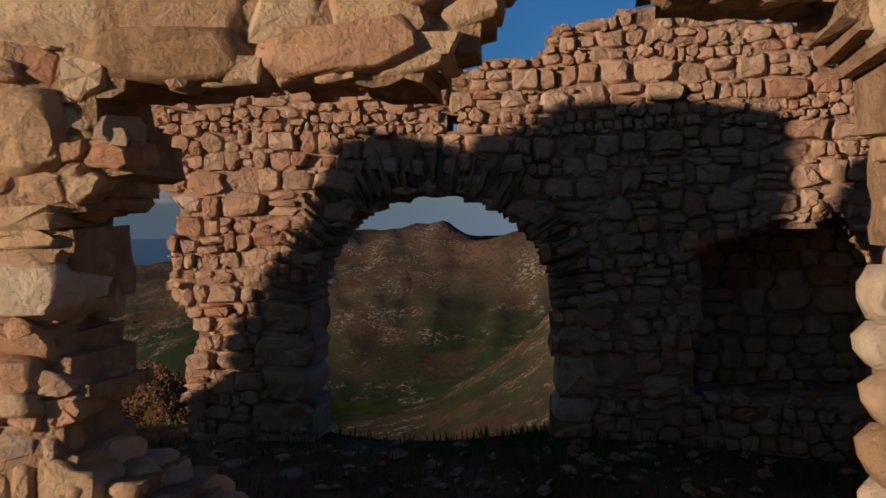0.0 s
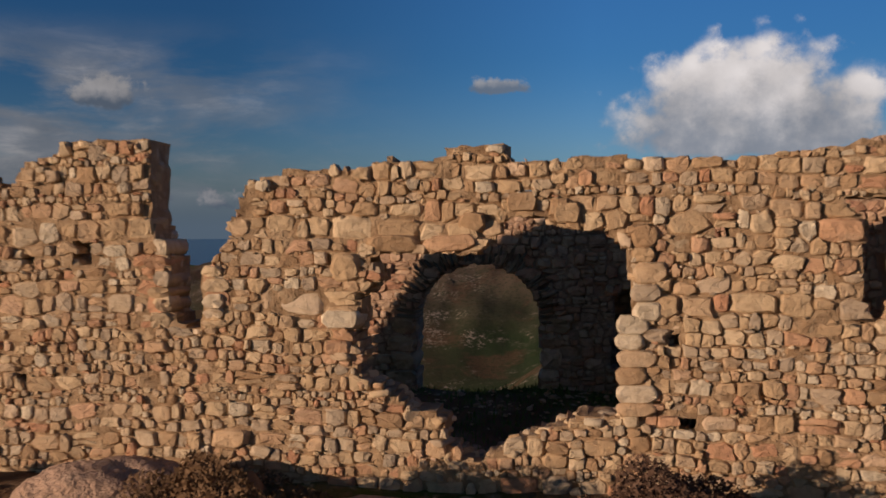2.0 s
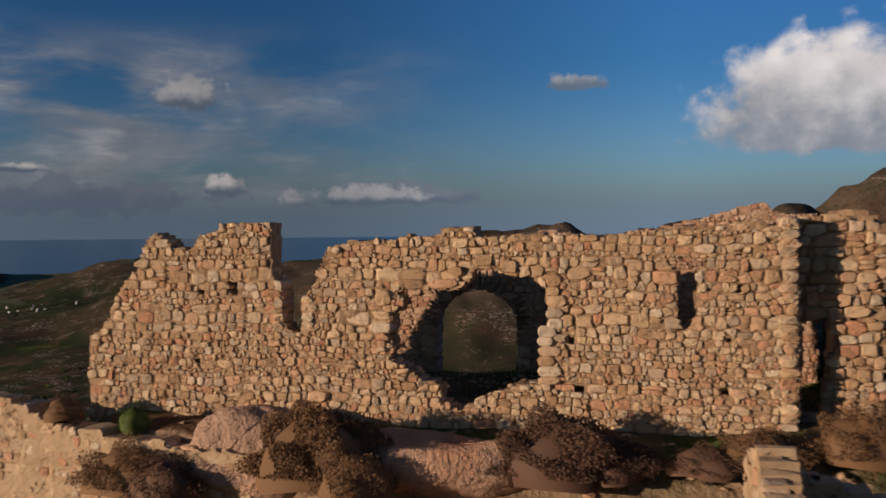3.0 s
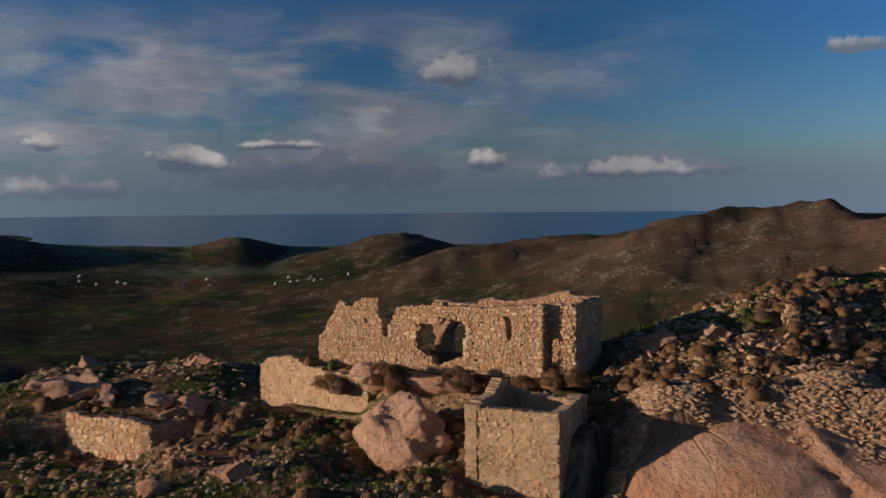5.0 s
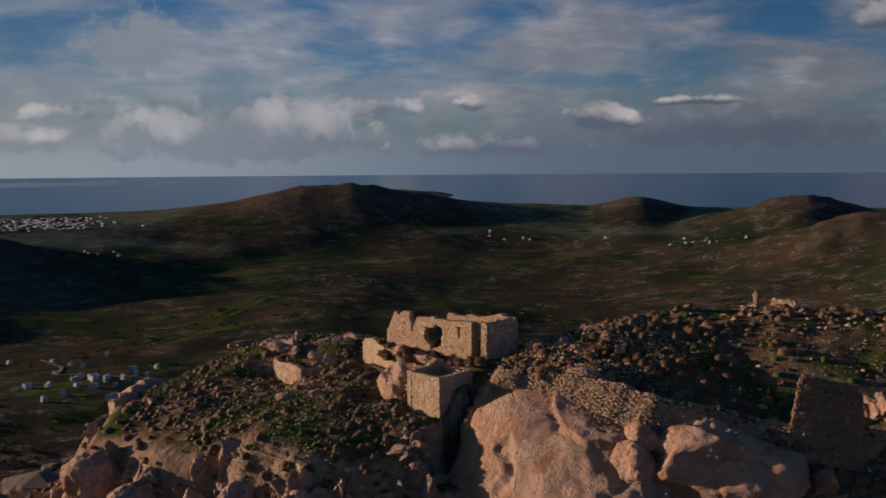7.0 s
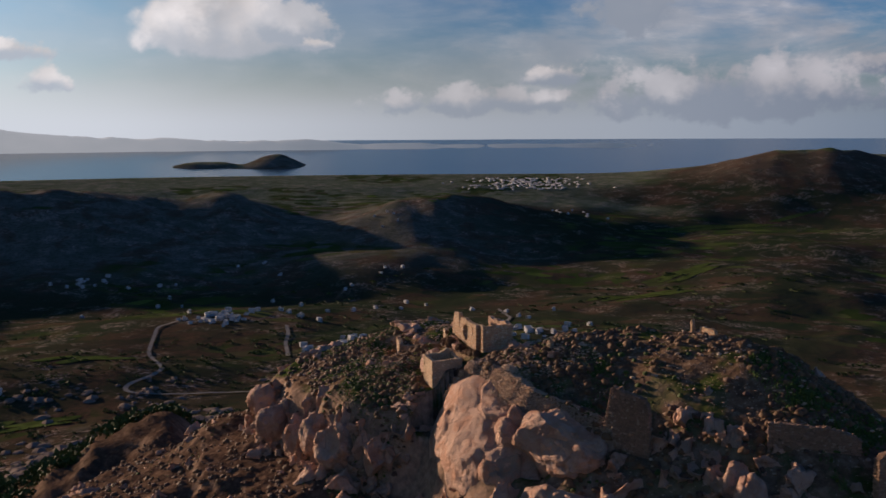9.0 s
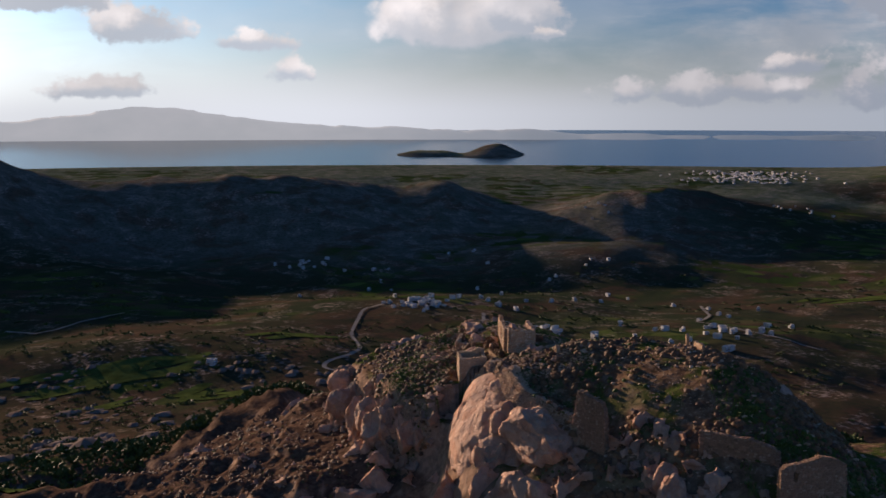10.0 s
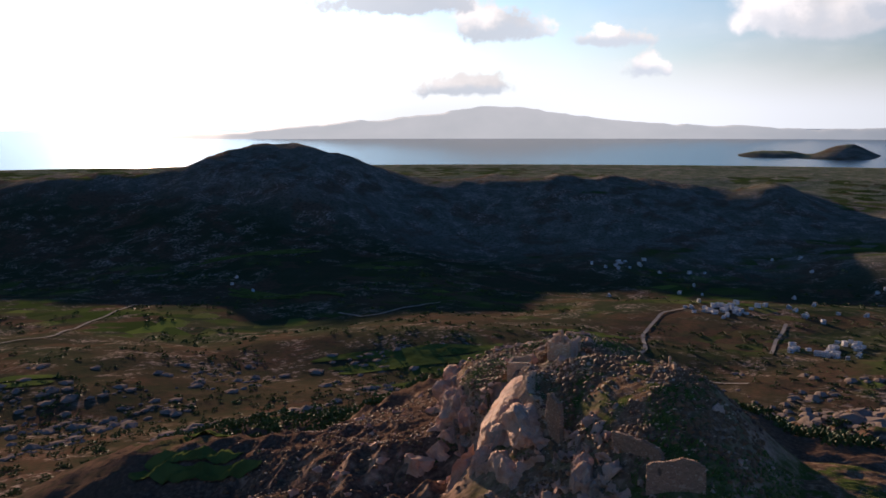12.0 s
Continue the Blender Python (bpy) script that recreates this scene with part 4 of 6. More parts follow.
def quoins(wall, m, x0, x1, z0, z1, seed, depth, mat=None, lo=0.09, hi=0.19, side=1):
    """A stack of squared stones at an edge; side: +1 when the edge is at x0."""
    rng = np.random.default_rng(seed)
    z = z0
    while z < z1:
        h = rng.uniform(lo, hi)
        w = rng.uniform(0.6, 1.0) * (x1 - x0)
        cx = x0 + w / 2 if side > 0 else x1 - w / 2
        ob = new("quoin", STONE_MESHES[int(rng.integers(len(STONES)))])
        ob.parent = wall
        ob.matrix_basis = m @ Matrix.Translation((cx + rng.uniform(-0.02, 0.02), -0.05, z + h / 2)) @ Matrix.Diagonal((w, depth, h * 1.04, 1))
        z += h


def build_back():
    arch = [(-1.06, -0.9)] + [(-0.1 + 0.96 * math.cos(a), 1.2 + 0.92 * math.sin(a)) for a in np.linspace(math.pi, 0, 19)] + [(0.86, -0.9)]
    outline = [(-1.75, -0.9), (-2.1, 0.5), (-1.95, 1.0), (-2.2, 1.4), (-2.1, 2.0), (-2.25, 2.4), (-2.3, 2.8), (-2.1, 3.25), (-1.4, 3.22), (-0.7, 3.12), (0.2, 3.08),
               (0.75, 3.12), (0.95, 3.35), (1.5, 3.45), (1.9, 3.4), (2.6, 3.35), (4.0, 3.5), (5.0, 3.7), (5.8, 3.95), (6.3, 4.02), (6.6, 3.8), (7.4, 3.75), (7.4, -0.9)]
    niche = [(1.9, 0.55), (3.3, 0.5), (3.35, 1.5), (3.0, 1.9), (2.4, 1.8), (1.95, 1.62)]
    small = [[(x - s, z - s), (x + s, z - s), (x + s, z + s), (x - s, z + s)] for x, z, s in ((0.07, 2.66, 0.06),)]
    pits = [[(x - s, z - s), (x + s, z - s), (x + s, z + s), (x - s, z + s)] for x, z, s in ((2.02, 2.6, 0.08), (1.7, 1.75, 0.07), (1.3, 1.1, 0.09))]
    m = wall_frame(0, 4.3, 0, 0)
    wall = masonry("arched_wall", outline, [arch, niche] + small, m, 0.7, "inner rubble wall with a slate-voussoir archway", "wall", 7,
                   singles=(-2.3, 3.3, 0.0, 3.5), big=0.21, small=0.08, limit=300, cell=0.06, sunk=0.04,
                   pits=pits, edges=[outline[:8], outline[:8], niche], mat=mat_inner, edge_mat=mat_bare, core_mat=mat_pink_mortar)
    # the ring of thin slabs over the arch
    rng = np.random.default_rng(3)
    n = 44
    for i in range(n):
        a = math.pi * (i + 0.5) / n + rng.uniform(-0.015, 0.015)
        r0, length = 0.93, rng.uniform(0.30, 0.46)
        th = rng.uniform(0.05, 0.072)
        c = Matrix.Translation((-0.1 + (r0 + length / 2) * math.cos(a), -0.03 + rng.uniform(-0.02, 0.02), 1.2 + (r0 * 0.978 + length / 2) * math.sin(a)))
        mm = m @ c @ Matrix.Rotation(-a + rng.uniform(-0.05, 0.05), 4, "Y") @ Matrix.Diagonal((length, 0.74, th, 1))
        ob = new("voussoir", STONE_MESHES[int(rng.integers(len(STONES)))])
        ob.parent, ob.matrix_basis = wall, mm
        ob.material_slots[0].link = "OBJECT"
        ob.material_slots[0].material = mat_slate
    # dressed jamb stones of the archway
    for x0, x1, side in ((-1.5, -1.03, -1), (0.83, 1.3, 1)):
        z = 0.0
        while z < 1.15:
            h = rng.uniform(0.16, 0.34)
            w = rng.uniform(0.34, 0.56)
            cx = x0 + w / 2 if side > 0 else x1 - w / 2
            ob = new("jamb_stone", STONE_MESHES[int(rng.integers(len(STONES)))])
            ob.parent = wall
            ob.matrix_basis = m @ Matrix.Translation((cx, -0.045, z + h / 2)) @ Matrix.Diagonal((w, 0.76, h * 1.03, 1))
            z += h
    # the back of the niche
    core("niche_core", [(1.6, 0.2), (3.7, 0.2), (3.7, 2.2), (1.6, 2.2)], [], m @ Matrix.Translation((0, 0.66, 0)), 0.3, mat_pink_mortar, wall, sunk=0.03)
    rows = []
    for u, v, w, h, t in lay_courses(rng, 1.6, 3.6, 0.2, 2.1, 0.22, 0.1):
        rows.append(moved(STONES[int(rng.integers(28))], m @ Matrix.Translation((u, 0.62, v)) @ Matrix.Diagonal((w, 0.3, h, 1))))
    joined_stones("niche_back", rows, mat_stone, wall)


def build_annex():
    outline = [(0, -0.9), (0, 3.62), (0.5, 3.72), (1.0, 3.6), (1.55, 3.55), (1.55, -0.9)]
    gap = [(0.05, 0.1), (0.42, 0.1), (0.62, 0.9), (0.66, 1.5), (0.55, 1.85), (0.1, 1.75)]
    ledge = [(1.0, 1.78), (1.12, 1.78), (1.12, 1.9), (1.0, 1.9)]
    masonry("annex_wall", outline, [gap, ledge], wall_frame(6.5, 0.55, 0, 0), 0.55, "narrow set-back wall of tan rubble stone beside the corner", "wall", 13)
    # the long side wall in shade
    side = [(0, -0.9), (0, 3.55), (1.2, 3.7), (2.6, 3.75), (4.2, 3.7), (4.2, -0.9)]
    masonry("side_wall", side, [], wall_frame(8.05, 0.75, 0, 90), 0.55, "shaded side wall of rubble stone, roof gone", "wall", 17, big=0.36, small=0.2)
    west = [(0, -0.9), (0, 1.2), (1.0, 0.9), (2.2, 0.5), (3.4, 0.3), (3.4, -0.9)]
    masonry("side_wall", west, [], wall_frame(-6.8, 0.6, 0, 90), 0.55, "low collapsed stump of the side wall", "wall", 19)


def build_tower():
    """The small roofless tower in front: four plastered walls round a void."""
    for x, y, turn, length, top, seed, name in ((5.55, -7.45, 3.0, 4.5, ((0.0, 0.1), (0.9, 0.0), (4.5, -0.1)), 23, "tower_wall"),
                                                (10.1, -7.2, 93.0, 4.3, ((0.0, -0.1), (2.2, 0.0), (4.3, 0.1)), 29, "tower_wall"),
                                                (9.9, -2.9, 183.0, 4.5, ((0.0, 0.1), (2.5, -0.1), (4.5, 0.5)), 31, "tower_wall"),
                                                (5.35, -3.15, 273.0, 4.3, ((0.0, 0.5), (1.0, 0.8), (2.0, 0.2), (4.3, 0.1)), 37, "tower_wall")):
        outline = [(0, -4.6)] + [(u, -0.35 + d) for u, d in top] + [(length, -4.6)]
        masonry(name, outline, [], wall_frame(x, y, 0, turn), 0.6, "roofless tower wall of rubble under old lime plaster", "wall", seed,
                big=0.3, small=0.15, proud=-0.05, sunk=0.04, mat=mat_stone, core_mat=mat_plaster)


def build_outworks():
    # plastered wall below the front
    outline = [(0, -3.2), (0, -0.5), (0.5, -0.1), (1.2, 0.1), (2.4, 0.2), (3.0, 0.1), (3.5, -0.2), (4.4, -0.3), (5.6, -0.42), (7.0, -0.5), (8.2, -0.6), (8.3, -3.4)]
    masonry("retaining_wall", outline, [], wall_frame(-11.2, -0.6, 0, -9), 0.7, "broken retaining wall with pale flaking plaster", "wall", 41,
            proud=-0.05, sunk=0.045, core_mat=mat_plaster, big=0.3, small=0.15, faces=(0,))
    # western bastion
    outline = [(0, -6.2), (0, -3.0), (2.0, -3.2), (4.5, -2.9), (7.4, -3.1), (7.4, -6.4)]
    masonry("bastion_wall", outline, [], wall_frame(-21, -6.3, 0, -7), 0.8, "low bastion wall of squared rubble stone", "wall", 43, proud=-0.02, big=0.4, small=0.2, faces=(0,))
    side = [(0, -6.4), (0, -3.1), (2.5, -3.3), (5.0, -3.0), (5.0, -5.5)]
    masonry("bastion_wall", side, [], wall_frame(-13.65, -7.2, 0, 95), 0.8, "shaded side of the low stone bastion", "wall", 47, big=0.4, small=0.2, faces=(0,))
    # a tall leaning remnant east of the great rock
    outline = [(-0.3, -5.6), (-0.35, -2.6), (0.0, -1.2), (0.2, 0.3), (0.45, 1.5), (0.6, 2.0), (1.7, 2.1), (2.0, 1.75), (2.9, 1.6), (3.8, 1.5), (4.7, 1.3), (5.2, 0.6), (5.4, -0.8), (5.5, -5.6)]
    putlogs = [[(x - .09, z - .09), (x + .09, z - .09), (x + .09, z + .09), (x - .09, z + .09)] for x in (1.3, 2.5, 3.6) for z in (-0.4, 0.8)]
    masonry("curtain_wall", outline, putlogs, wall_frame(37.7, 6.9, 0, 37), 0.8, "tall stump of curtain wall with square sockets", "wall", 53, big=0.42, small=0.22, faces=(0, 1), mat=mat_curtain_stone, core_mat=mat_red_mortar)
    # eastern walls
    outline = [(0, -7), (0, 0.35), (1.5, 0.3), (2.6, 0.36), (4.2, 0.15), (5.6, 0.25), (7.4, -0.1), (8.7, -0.5), (9.2, -1.0), (9.3, -7)]
    hole = [(4.4, -3.0), (5.2, -3.2), (6.0, -2.6), (5.4, -2.1), (4.6, -2.3)]
    pits = [[(x - .1, z - .1), (x + .1, z - .1), (x + .1, z + .1), (x - .1, z + .1)] for x, z in ((1.2, -1.4), (3.4, -1.0), (6.9, -1.6), (7.6, -2.8), (2.4, -2.9))]
    masonry("curtain_wall", outline, [hole] + pits, wall_frame(50.2, 20.0, 0, 60), 0.8, "long shaded curtain wall of weathered rubble with a breach", "wall", 59, big=0.42, small=0.22, faces=(0, 1), mat=mat_curtain_stone, core_mat=mat_red_mortar)
    outline = [(0, -7), (0, -1.2), (0.8, -0.8), (2, -0.7), (3.4, -0.5), (5, -0.1), (6.5, -0.4), (8.2, -1.2), (8.4, -7)]
    window = [(1.5, -2.6), (2.1, -2.6), (2.1, -1.7), (1.8, -1.45), (1.5, -1.7)]
    masonry("curtain_wall", outline, [window], wall_frame(59.7, 26.6, 0, 103), 0.8, "shaded curtain wall of weathered rubble with a narrow window", "wall", 61, big=0.42, small=0.22, faces=(0, 1), mat=mat_curtain_stone, core_mat=mat_red_mortar)
    outline = [(0, -1.6), (0, 0.2), (0.8, 0.42), (1.6, 0.3), (2.3, 0.45), (3.1, 0.2), (3.2, -1.6)]
    masonry("summit_wall", outline, [], wall_frame(23.0, 26.0, 4.9, 10), 0.6, "low dry-stone wall on the summit", "wall", 67, big=0.4, small=0.2)
    outline = [(0, -1.5), (0.03, 0.4), (0.14, 0.75), (0.36, 0.7), (0.42, -1.5)]
    masonry("stone_pillar", outline, [], wall_frame(22.0, 25.2, 5.3, 15), 0.5, "slim stone pillar on the summit", "pillar", 71)
    outline = [(0, -1.5), (0.1, 0.4), (0.4, 1.0), (0.9, 0.9), (1.0, 0.2), (1.4, -1.5)]
    masonry("wall_stump", outline, [], wall_frame(17.4, 6.6, 2.4, 25), 0.7, "weathered stump of a wall among dry scrub", "wall", 73, big=0.36, small=0.18)
    outline = [(0, -4.0), (0.0, -0.9), (0.3, 0.0), (0.6, 0.1), (0.75, 1.0), (1.3, 1.15), (1.5, 1.9), (2.0, 2.0), (2.2, 2.9), (2.7, 3.0), (2.9, 2.5), (3.3, 2.3), (3.4, -4.0)]
    masonry("wall_stump", outline, [], wall_frame(12.2, -6.2, -4.2, 72), 0.7, "ragged stair-like remnant of a wall beside the tower", "wall", 79, big=0.36, small=0.18)


build_front()
build_back()
build_annex()
build_tower()
build_outworks()


# ---------------------------------------------------------------- rocks
def rock_verts(level, seed, cuts=12, lump=0.22, fine=0.05, shallow=0.66, blocky=False, groove=1.0):
    """A weathered granite block of unit radius."""
    bm = bmesh.new()
    bmesh.ops.create_icosphere(bm, subdivisions=level, radius=1.0)
    rng = np.random.default_rng(seed)
    planes = rng.normal(size=(cuts, 3))
    planes /= np.linalg.norm(planes, axis=1)[:, None]
    offs = rng.uniform(shallow, 0.95, cuts)
    if blocky:                                   # joints at right angles split granite into blocks
        frame3 = np.linalg.qr(rng.normal(size=(3, 3)))[0]
        planes = np.concatenate([planes, frame3, -frame3])
        offs = np.concatenate([offs, rng.uniform(0.5, 0.72, 6)])
    off = Vector(rng.uniform(-50, 50, 3))
    co = np.array([v.co for v in bm.verts])
    d = co @ planes.T
    over = np.maximum(d - offs, 0)
    co = co - (over[:, :, None] * planes[None] * 0.97).sum(1)
    for i, v in enumerate(bm.verts):
        n = v.co.normalized()
        p = n * 1.5 + off
        k = 1 + lump * noise.noise(p) + fine * noise.fractal(p * 3.2, 0.8, 2.1, 6) - groove * fine * 1.6 * (1 - min(1.0, abs(noise.noise(p * 1.3 + off)) * 16)) - groove * fine * 1.3 * max(0.0, noise.noise(p * 2.1) - 0.25)
        v.co = Vector(co[i]) * k
    faces = [tuple(v.index for v in f.verts) for f in bm.faces]
    out = np.array([v.co for v in bm.verts])
    bm.free()
    return out, faces


def rock(x, y, z, rx, ry, rz, seed, label, name="boulder", level=5, mat=mat_rock, turn=0.0, lump=0.22, fine=0.06, cuts=13, shallow=0.62, blocky=True, groove=1.0):
    co, faces = rock_verts(level, seed, cuts, lump, fine, shallow, blocky, groove)
    co = co * np.array((rx, ry, rz))
    c, s = math.cos(radians(turn)), math.sin(radians(turn))
    co = np.stack([co[:, 0] * c - co[:, 1] * s, co[:, 0] * s + co[:, 1] * c, co[:, 2]], 1)
    ob = mesh_object(name, co, faces, mat, smooth=True)
    ob.location = (x, y, z)
    return tagged(ob, label, "rock")


def build_dome():
    """The great rock: sheets of granite over one another, parted by long curved cracks."""
    cx, cy, cz, west, east, ry, rz = DOME
    bm = bmesh.new()
    bmesh.ops.create_icosphere(bm, subdivisions=7, radius=1.0)
    lean = Vector((0.35, -0.2, 1.0))
    for v in bm.verts:
        n = v.co.normalized()
        if n.x < 0:                                          # blunt towards the tower
            k, side = 1.0, n.y * n.y + n.z * n.z
            for _ in range(6):
                k -= ((k * n.x) ** 6 + k * k * side - 1) / (6 * k ** 5 * n.x ** 6 + 2 * k * side)
            p = Vector((n.x * west, n.y * ry, n.z * rz)) * k
            out = Vector((3 * (k * n.x) ** 5 / west, k * n.y / ry, k * n.z / rz)).normalized()
        else:
            p = Vector((n.x * east, n.y * ry, n.z * rz))
            out = Vector((n.x / east, n.y / ry, n.z / rz)).normalized()
        worn = min(1.0, max(0.0, (p.x - 4.0) / 7.0, (3.0 - p.z) / 6.0))       # the foot and the east end are more broken
        broad = 0.55 * noise.noise(p * 0.13) + (0.34 + 0.3 * worn) * noise.noise(p * 0.36) + 0.12 * abs(noise.noise(p * 0.8))
        # each sheet thickens towards its lower lip
        t = (p.dot(lean) * 0.11 + 1.1 * noise.noise(p * 0.10 + Vector((7, 3, 1))) + 0.16 * noise.noise(p * 0.5)) % 1.0
        sheet = (0.5 + 0.3 * worn) * ((1 - t) if t > 0.04 else t / 0.04)
        cross = abs(noise.noise(p * 0.12 + Vector((31, 9, 4))) + 0.12 * noise.noise(p * 0.7))
        crack = (0.25 + 0.75 * worn) * max(0.0, 1 - cross / 0.016) * (noise.noise(p * 0.2 + Vector((2, 8, 5))) > -0.12)
        rough = (0.05 + 0.13 * worn) * noise.fractal(p * 0.8, 0.9, 2.1, 5)
        pit = max(0.0, noise.noise(p * 0.9 + Vector((5, 5, 5))) - 0.42) * (0.1 + 0.8 * worn)
        v.co = p + out * (broad + sheet + rough - 0.2 - 0.3 * crack - pit)
    faces = [tuple(v.index for v in f.verts) for f in bm.faces]
    ob = mesh_object("granite_dome", [tuple(v.co) for v in bm.verts], faces, mat_rock, smooth=True)
    bm.free()
    ob.location = (cx, cy, cz)
    tagged(ob, "huge rounded dome of pinkish granite with long cracks", "rock")


def build_rocks():
    build_dome()
    rock(33.8, 2.4, -6.0, 7.0, 3.8, 4.3, 8, "long pale granite block leaning on the dome", level=6, turn=31, lump=0.16, cuts=9, shallow=0.75, blocky=False)
    rock(28.3, -0.5, -3.4, 1.7, 1.5, 1.5, 6, "rounded granite block resting on another", lump=0.2, blocky=False)
    rock(28.7, -2.2, -5.6, 2.0, 1.7, 2.1, 7, "rounded granite block under another", lump=0.2, blocky=False)
    rock(38.5, 4.0, -14.2, 9.6, 7.8, 8.2, 4, "broad low shoulder of pinkish granite", "granite_shoulder", 6, lump=0.14, fine=0.05, blocky=False, groove=0.5)
    rock(31.6, -3.6, -9.8, 3.0, 2.6, 3.6, 9, "grey granite block wedged under the dome", turn=60, mat=mat_rock_grey)
    rock(35.0, -3.4, -16.4, 6.0, 5.5, 7.0, 12, "broad pale granite buttress below the wall", level=6, turn=10)
    rock(27.0, -8.8, -18.5, 6.5, 4.6, 8.0, 14, "steep cracked granite buttress", level=6, turn=-20)
    rock(43.6, 6.6, -11.4, 4.6, 4.2, 5.4, 16, "steep granite block under the curtain wall", turn=40)
    rock(45.6, 11.4, -8.6, 3.2, 2.8, 5.0, 18, "pale granite block beside the cleft", turn=15)
    rock(50.4, 15.8, -6.6, 2.0, 1.8, 3.4, 20, "tall rounded sunlit granite block", turn=70, lump=0.14, blocky=False)
    rock(53.2, 16.4, -9.6, 2.6, 2.4, 5.6, 21, "tall rounded granite block at the wall's foot", turn=20, lump=0.14, blocky=False)
    rock(46.8, 17.6, -4.4, 2.0, 1.8, 3.4, 23, "grey granite block below the slope", turn=35, mat=mat_rock_grey)
    rock(48.8, 25.2, -1.6, 2.8, 1.7, 2.1, 25, "pale granite block above the curtain wall", turn=55, lump=0.14)
    rock(40.3, 29.6, -0.2, 2.4, 1.9, 2.7, 27, "upright granite block on the shoulder of the hill", turn=20)
    # bulging rocks of the cliff below the terrace
    for x, y, z, rx, ry, rz, seed in ((4.6, -20.0, -13.2, 3.3, 2.8, 3.8, 31), (8.8, -19.2, -17.6, 3.2, 2.8, 3.4, 33), (3.4, -23.6, -18.6, 3.0, 2.6, 3.0, 35), (-0.6, -22.4, -13.0, 2.2, 2.0, 3.6, 37),
                                      (10.9, -15.6, -12.8, 2.2, 2.0, 3.2, 39), (-5.6, -24.6, -14.4, 2.6, 2.2, 3.2, 61), (13.6, -19.8, -19.4, 3.4, 2.8, 3.0, 63), (-12.6, -27.6, -14.0, 3.0, 2.4, 3.4, 65),
                                      (-20.6, -28.2, -13.0, 3.2, 2.4, 3.2, 67), (-37.4, -14.0, -9.6, 3.4, 2.2, 2.4, 71), (-34.4, -18.4, -11.2, 2.3, 2.0, 3.6, 73), (-32.6, -21.6, -12.8, 2.6, 2.2, 3.4, 75), (-30.0, -25.0, -15.5, 3.0, 2.6, 3.4, 77), (17.5, -23.5, -21.0, 3.6, 3.0, 3.2, 69)):
        rock(x, y, z, rx, ry, rz, seed, "bulging block of pinkish granite in the cliff", level=5, turn=seed * 41, lump=0.2, fine=0.07, cuts=10, shallow=0.7, blocky=seed % 3 == 0)
    rock(60.0, 21.0, -10.5, 5.0, 4.4, 6.5, 22, "grey granite foot of the eastern wall", turn=30, mat=mat_rock_grey)
    rock(69.0, 31.0, -9.0, 6.0, 5.0, 7.0, 24, "grey granite crag at the eastern end", turn=30, mat=mat_rock_grey)
    rock(0.8, -4.9, -2.95, 2.9, 1.8, 2.2, 26, "pink granite boulder beside the tower", turn=-10, lump=0.24, fine=0.08, cuts=8, shallow=0.8, blocky=False)
    rock(-3.35, -1.0, -0.75, 1.5, 0.9, 0.98, 28, "smooth pinkish rock ledge at the foot of the wall", "rock_ledge", turn=-4, lump=0.1, fine=0.03, cuts=8, blocky=False)
    rock(0.3, -1.05, -0.62, 2.0, 0.85, 0.75, 30, "smooth low rock ledge at the foot of the wall", "rock_ledge", turn=3, lump=0.1, fine=0.03, cuts=8, blocky=False)
    for x, y, s, seed, lab in ((-24.2, -4.2, 2.1, 40, "rounded granite boulder behind the bastion"), (-22.3, -3.2, 1.9, 41, "rounded granite boulder behind the bastion"),
                               (-20.2, -3.8, 1.5, 42, "small rounded boulder behind the bastion"), (-26.5, 1.0, 1.3, 43, "pale boulder on the plateau edge"),
                               (-19.0, 3.5, 1.3, 44, "pale boulder on the plateau edge"), (-16.4, -3.4, 1.2, 45, "pale eroded boulder among scrub"), (-14.6, -3.2, 1.4, 55, "pale eroded boulder among scrub"),
                               (-33.5, -2.6, 2.2, 46, "pale ledge on the western rim"), (-35.5, -16.5, 3.0, 47, "tall pink granite block on the western rim"),
                               (-31.0, -20.5, 2.6, 48, "tall pink granite block on the western rim"), (-26.0, -19.0, 1.3, 49, "upright pale stone on the terrace"),
                               (11.6, 3.8, 1.5, 50, "low pale rock outcrop beside the ruin"), (14.4, 4.6, 1.2, 51, "low pale rock outcrop beside the ruin"),
                               (19.8, 7.0, 1.1, 52, "flat pale slab in the grass"), (-5.2, -10.6, 1.3, 53, "flat pale rock on the terrace"), (-8.2, -12.6, 1.1, 54, "pale rock among rubble on the terrace")):
        rock(x, y, height(x, y) + s * 0.05, s * 1.15, s * 0.9, s * 0.62, seed, lab, level=4, turn=seed * 37, lump=0.3, fine=0.07, cuts=12)
    # blocks along the cliff and on the slopes under it
    rng = np.random.default_rng(5)
    shapes = [rock_verts(4, 200 + k, 18, 0.2, 0.10, 0.6, True) for k in range(7)]
    shapes += [rock_verts(3, 220 + k, 18, 0.2, 0.10, 0.6, True) for k in range(7)]
    meshes = []
    for k, (co, faces) in enumerate(shapes):
        me = bpy.data.meshes.new("crag")
        me.from_pydata([tuple(v) for v in co], [], faces)
        me.polygons.foreach_set("use_smooth", [True] * len(me.polygons))
        me.materials.append(mat_rock if k % 3 else mat_rock_grey)
        me.update()
        meshes.append(me)

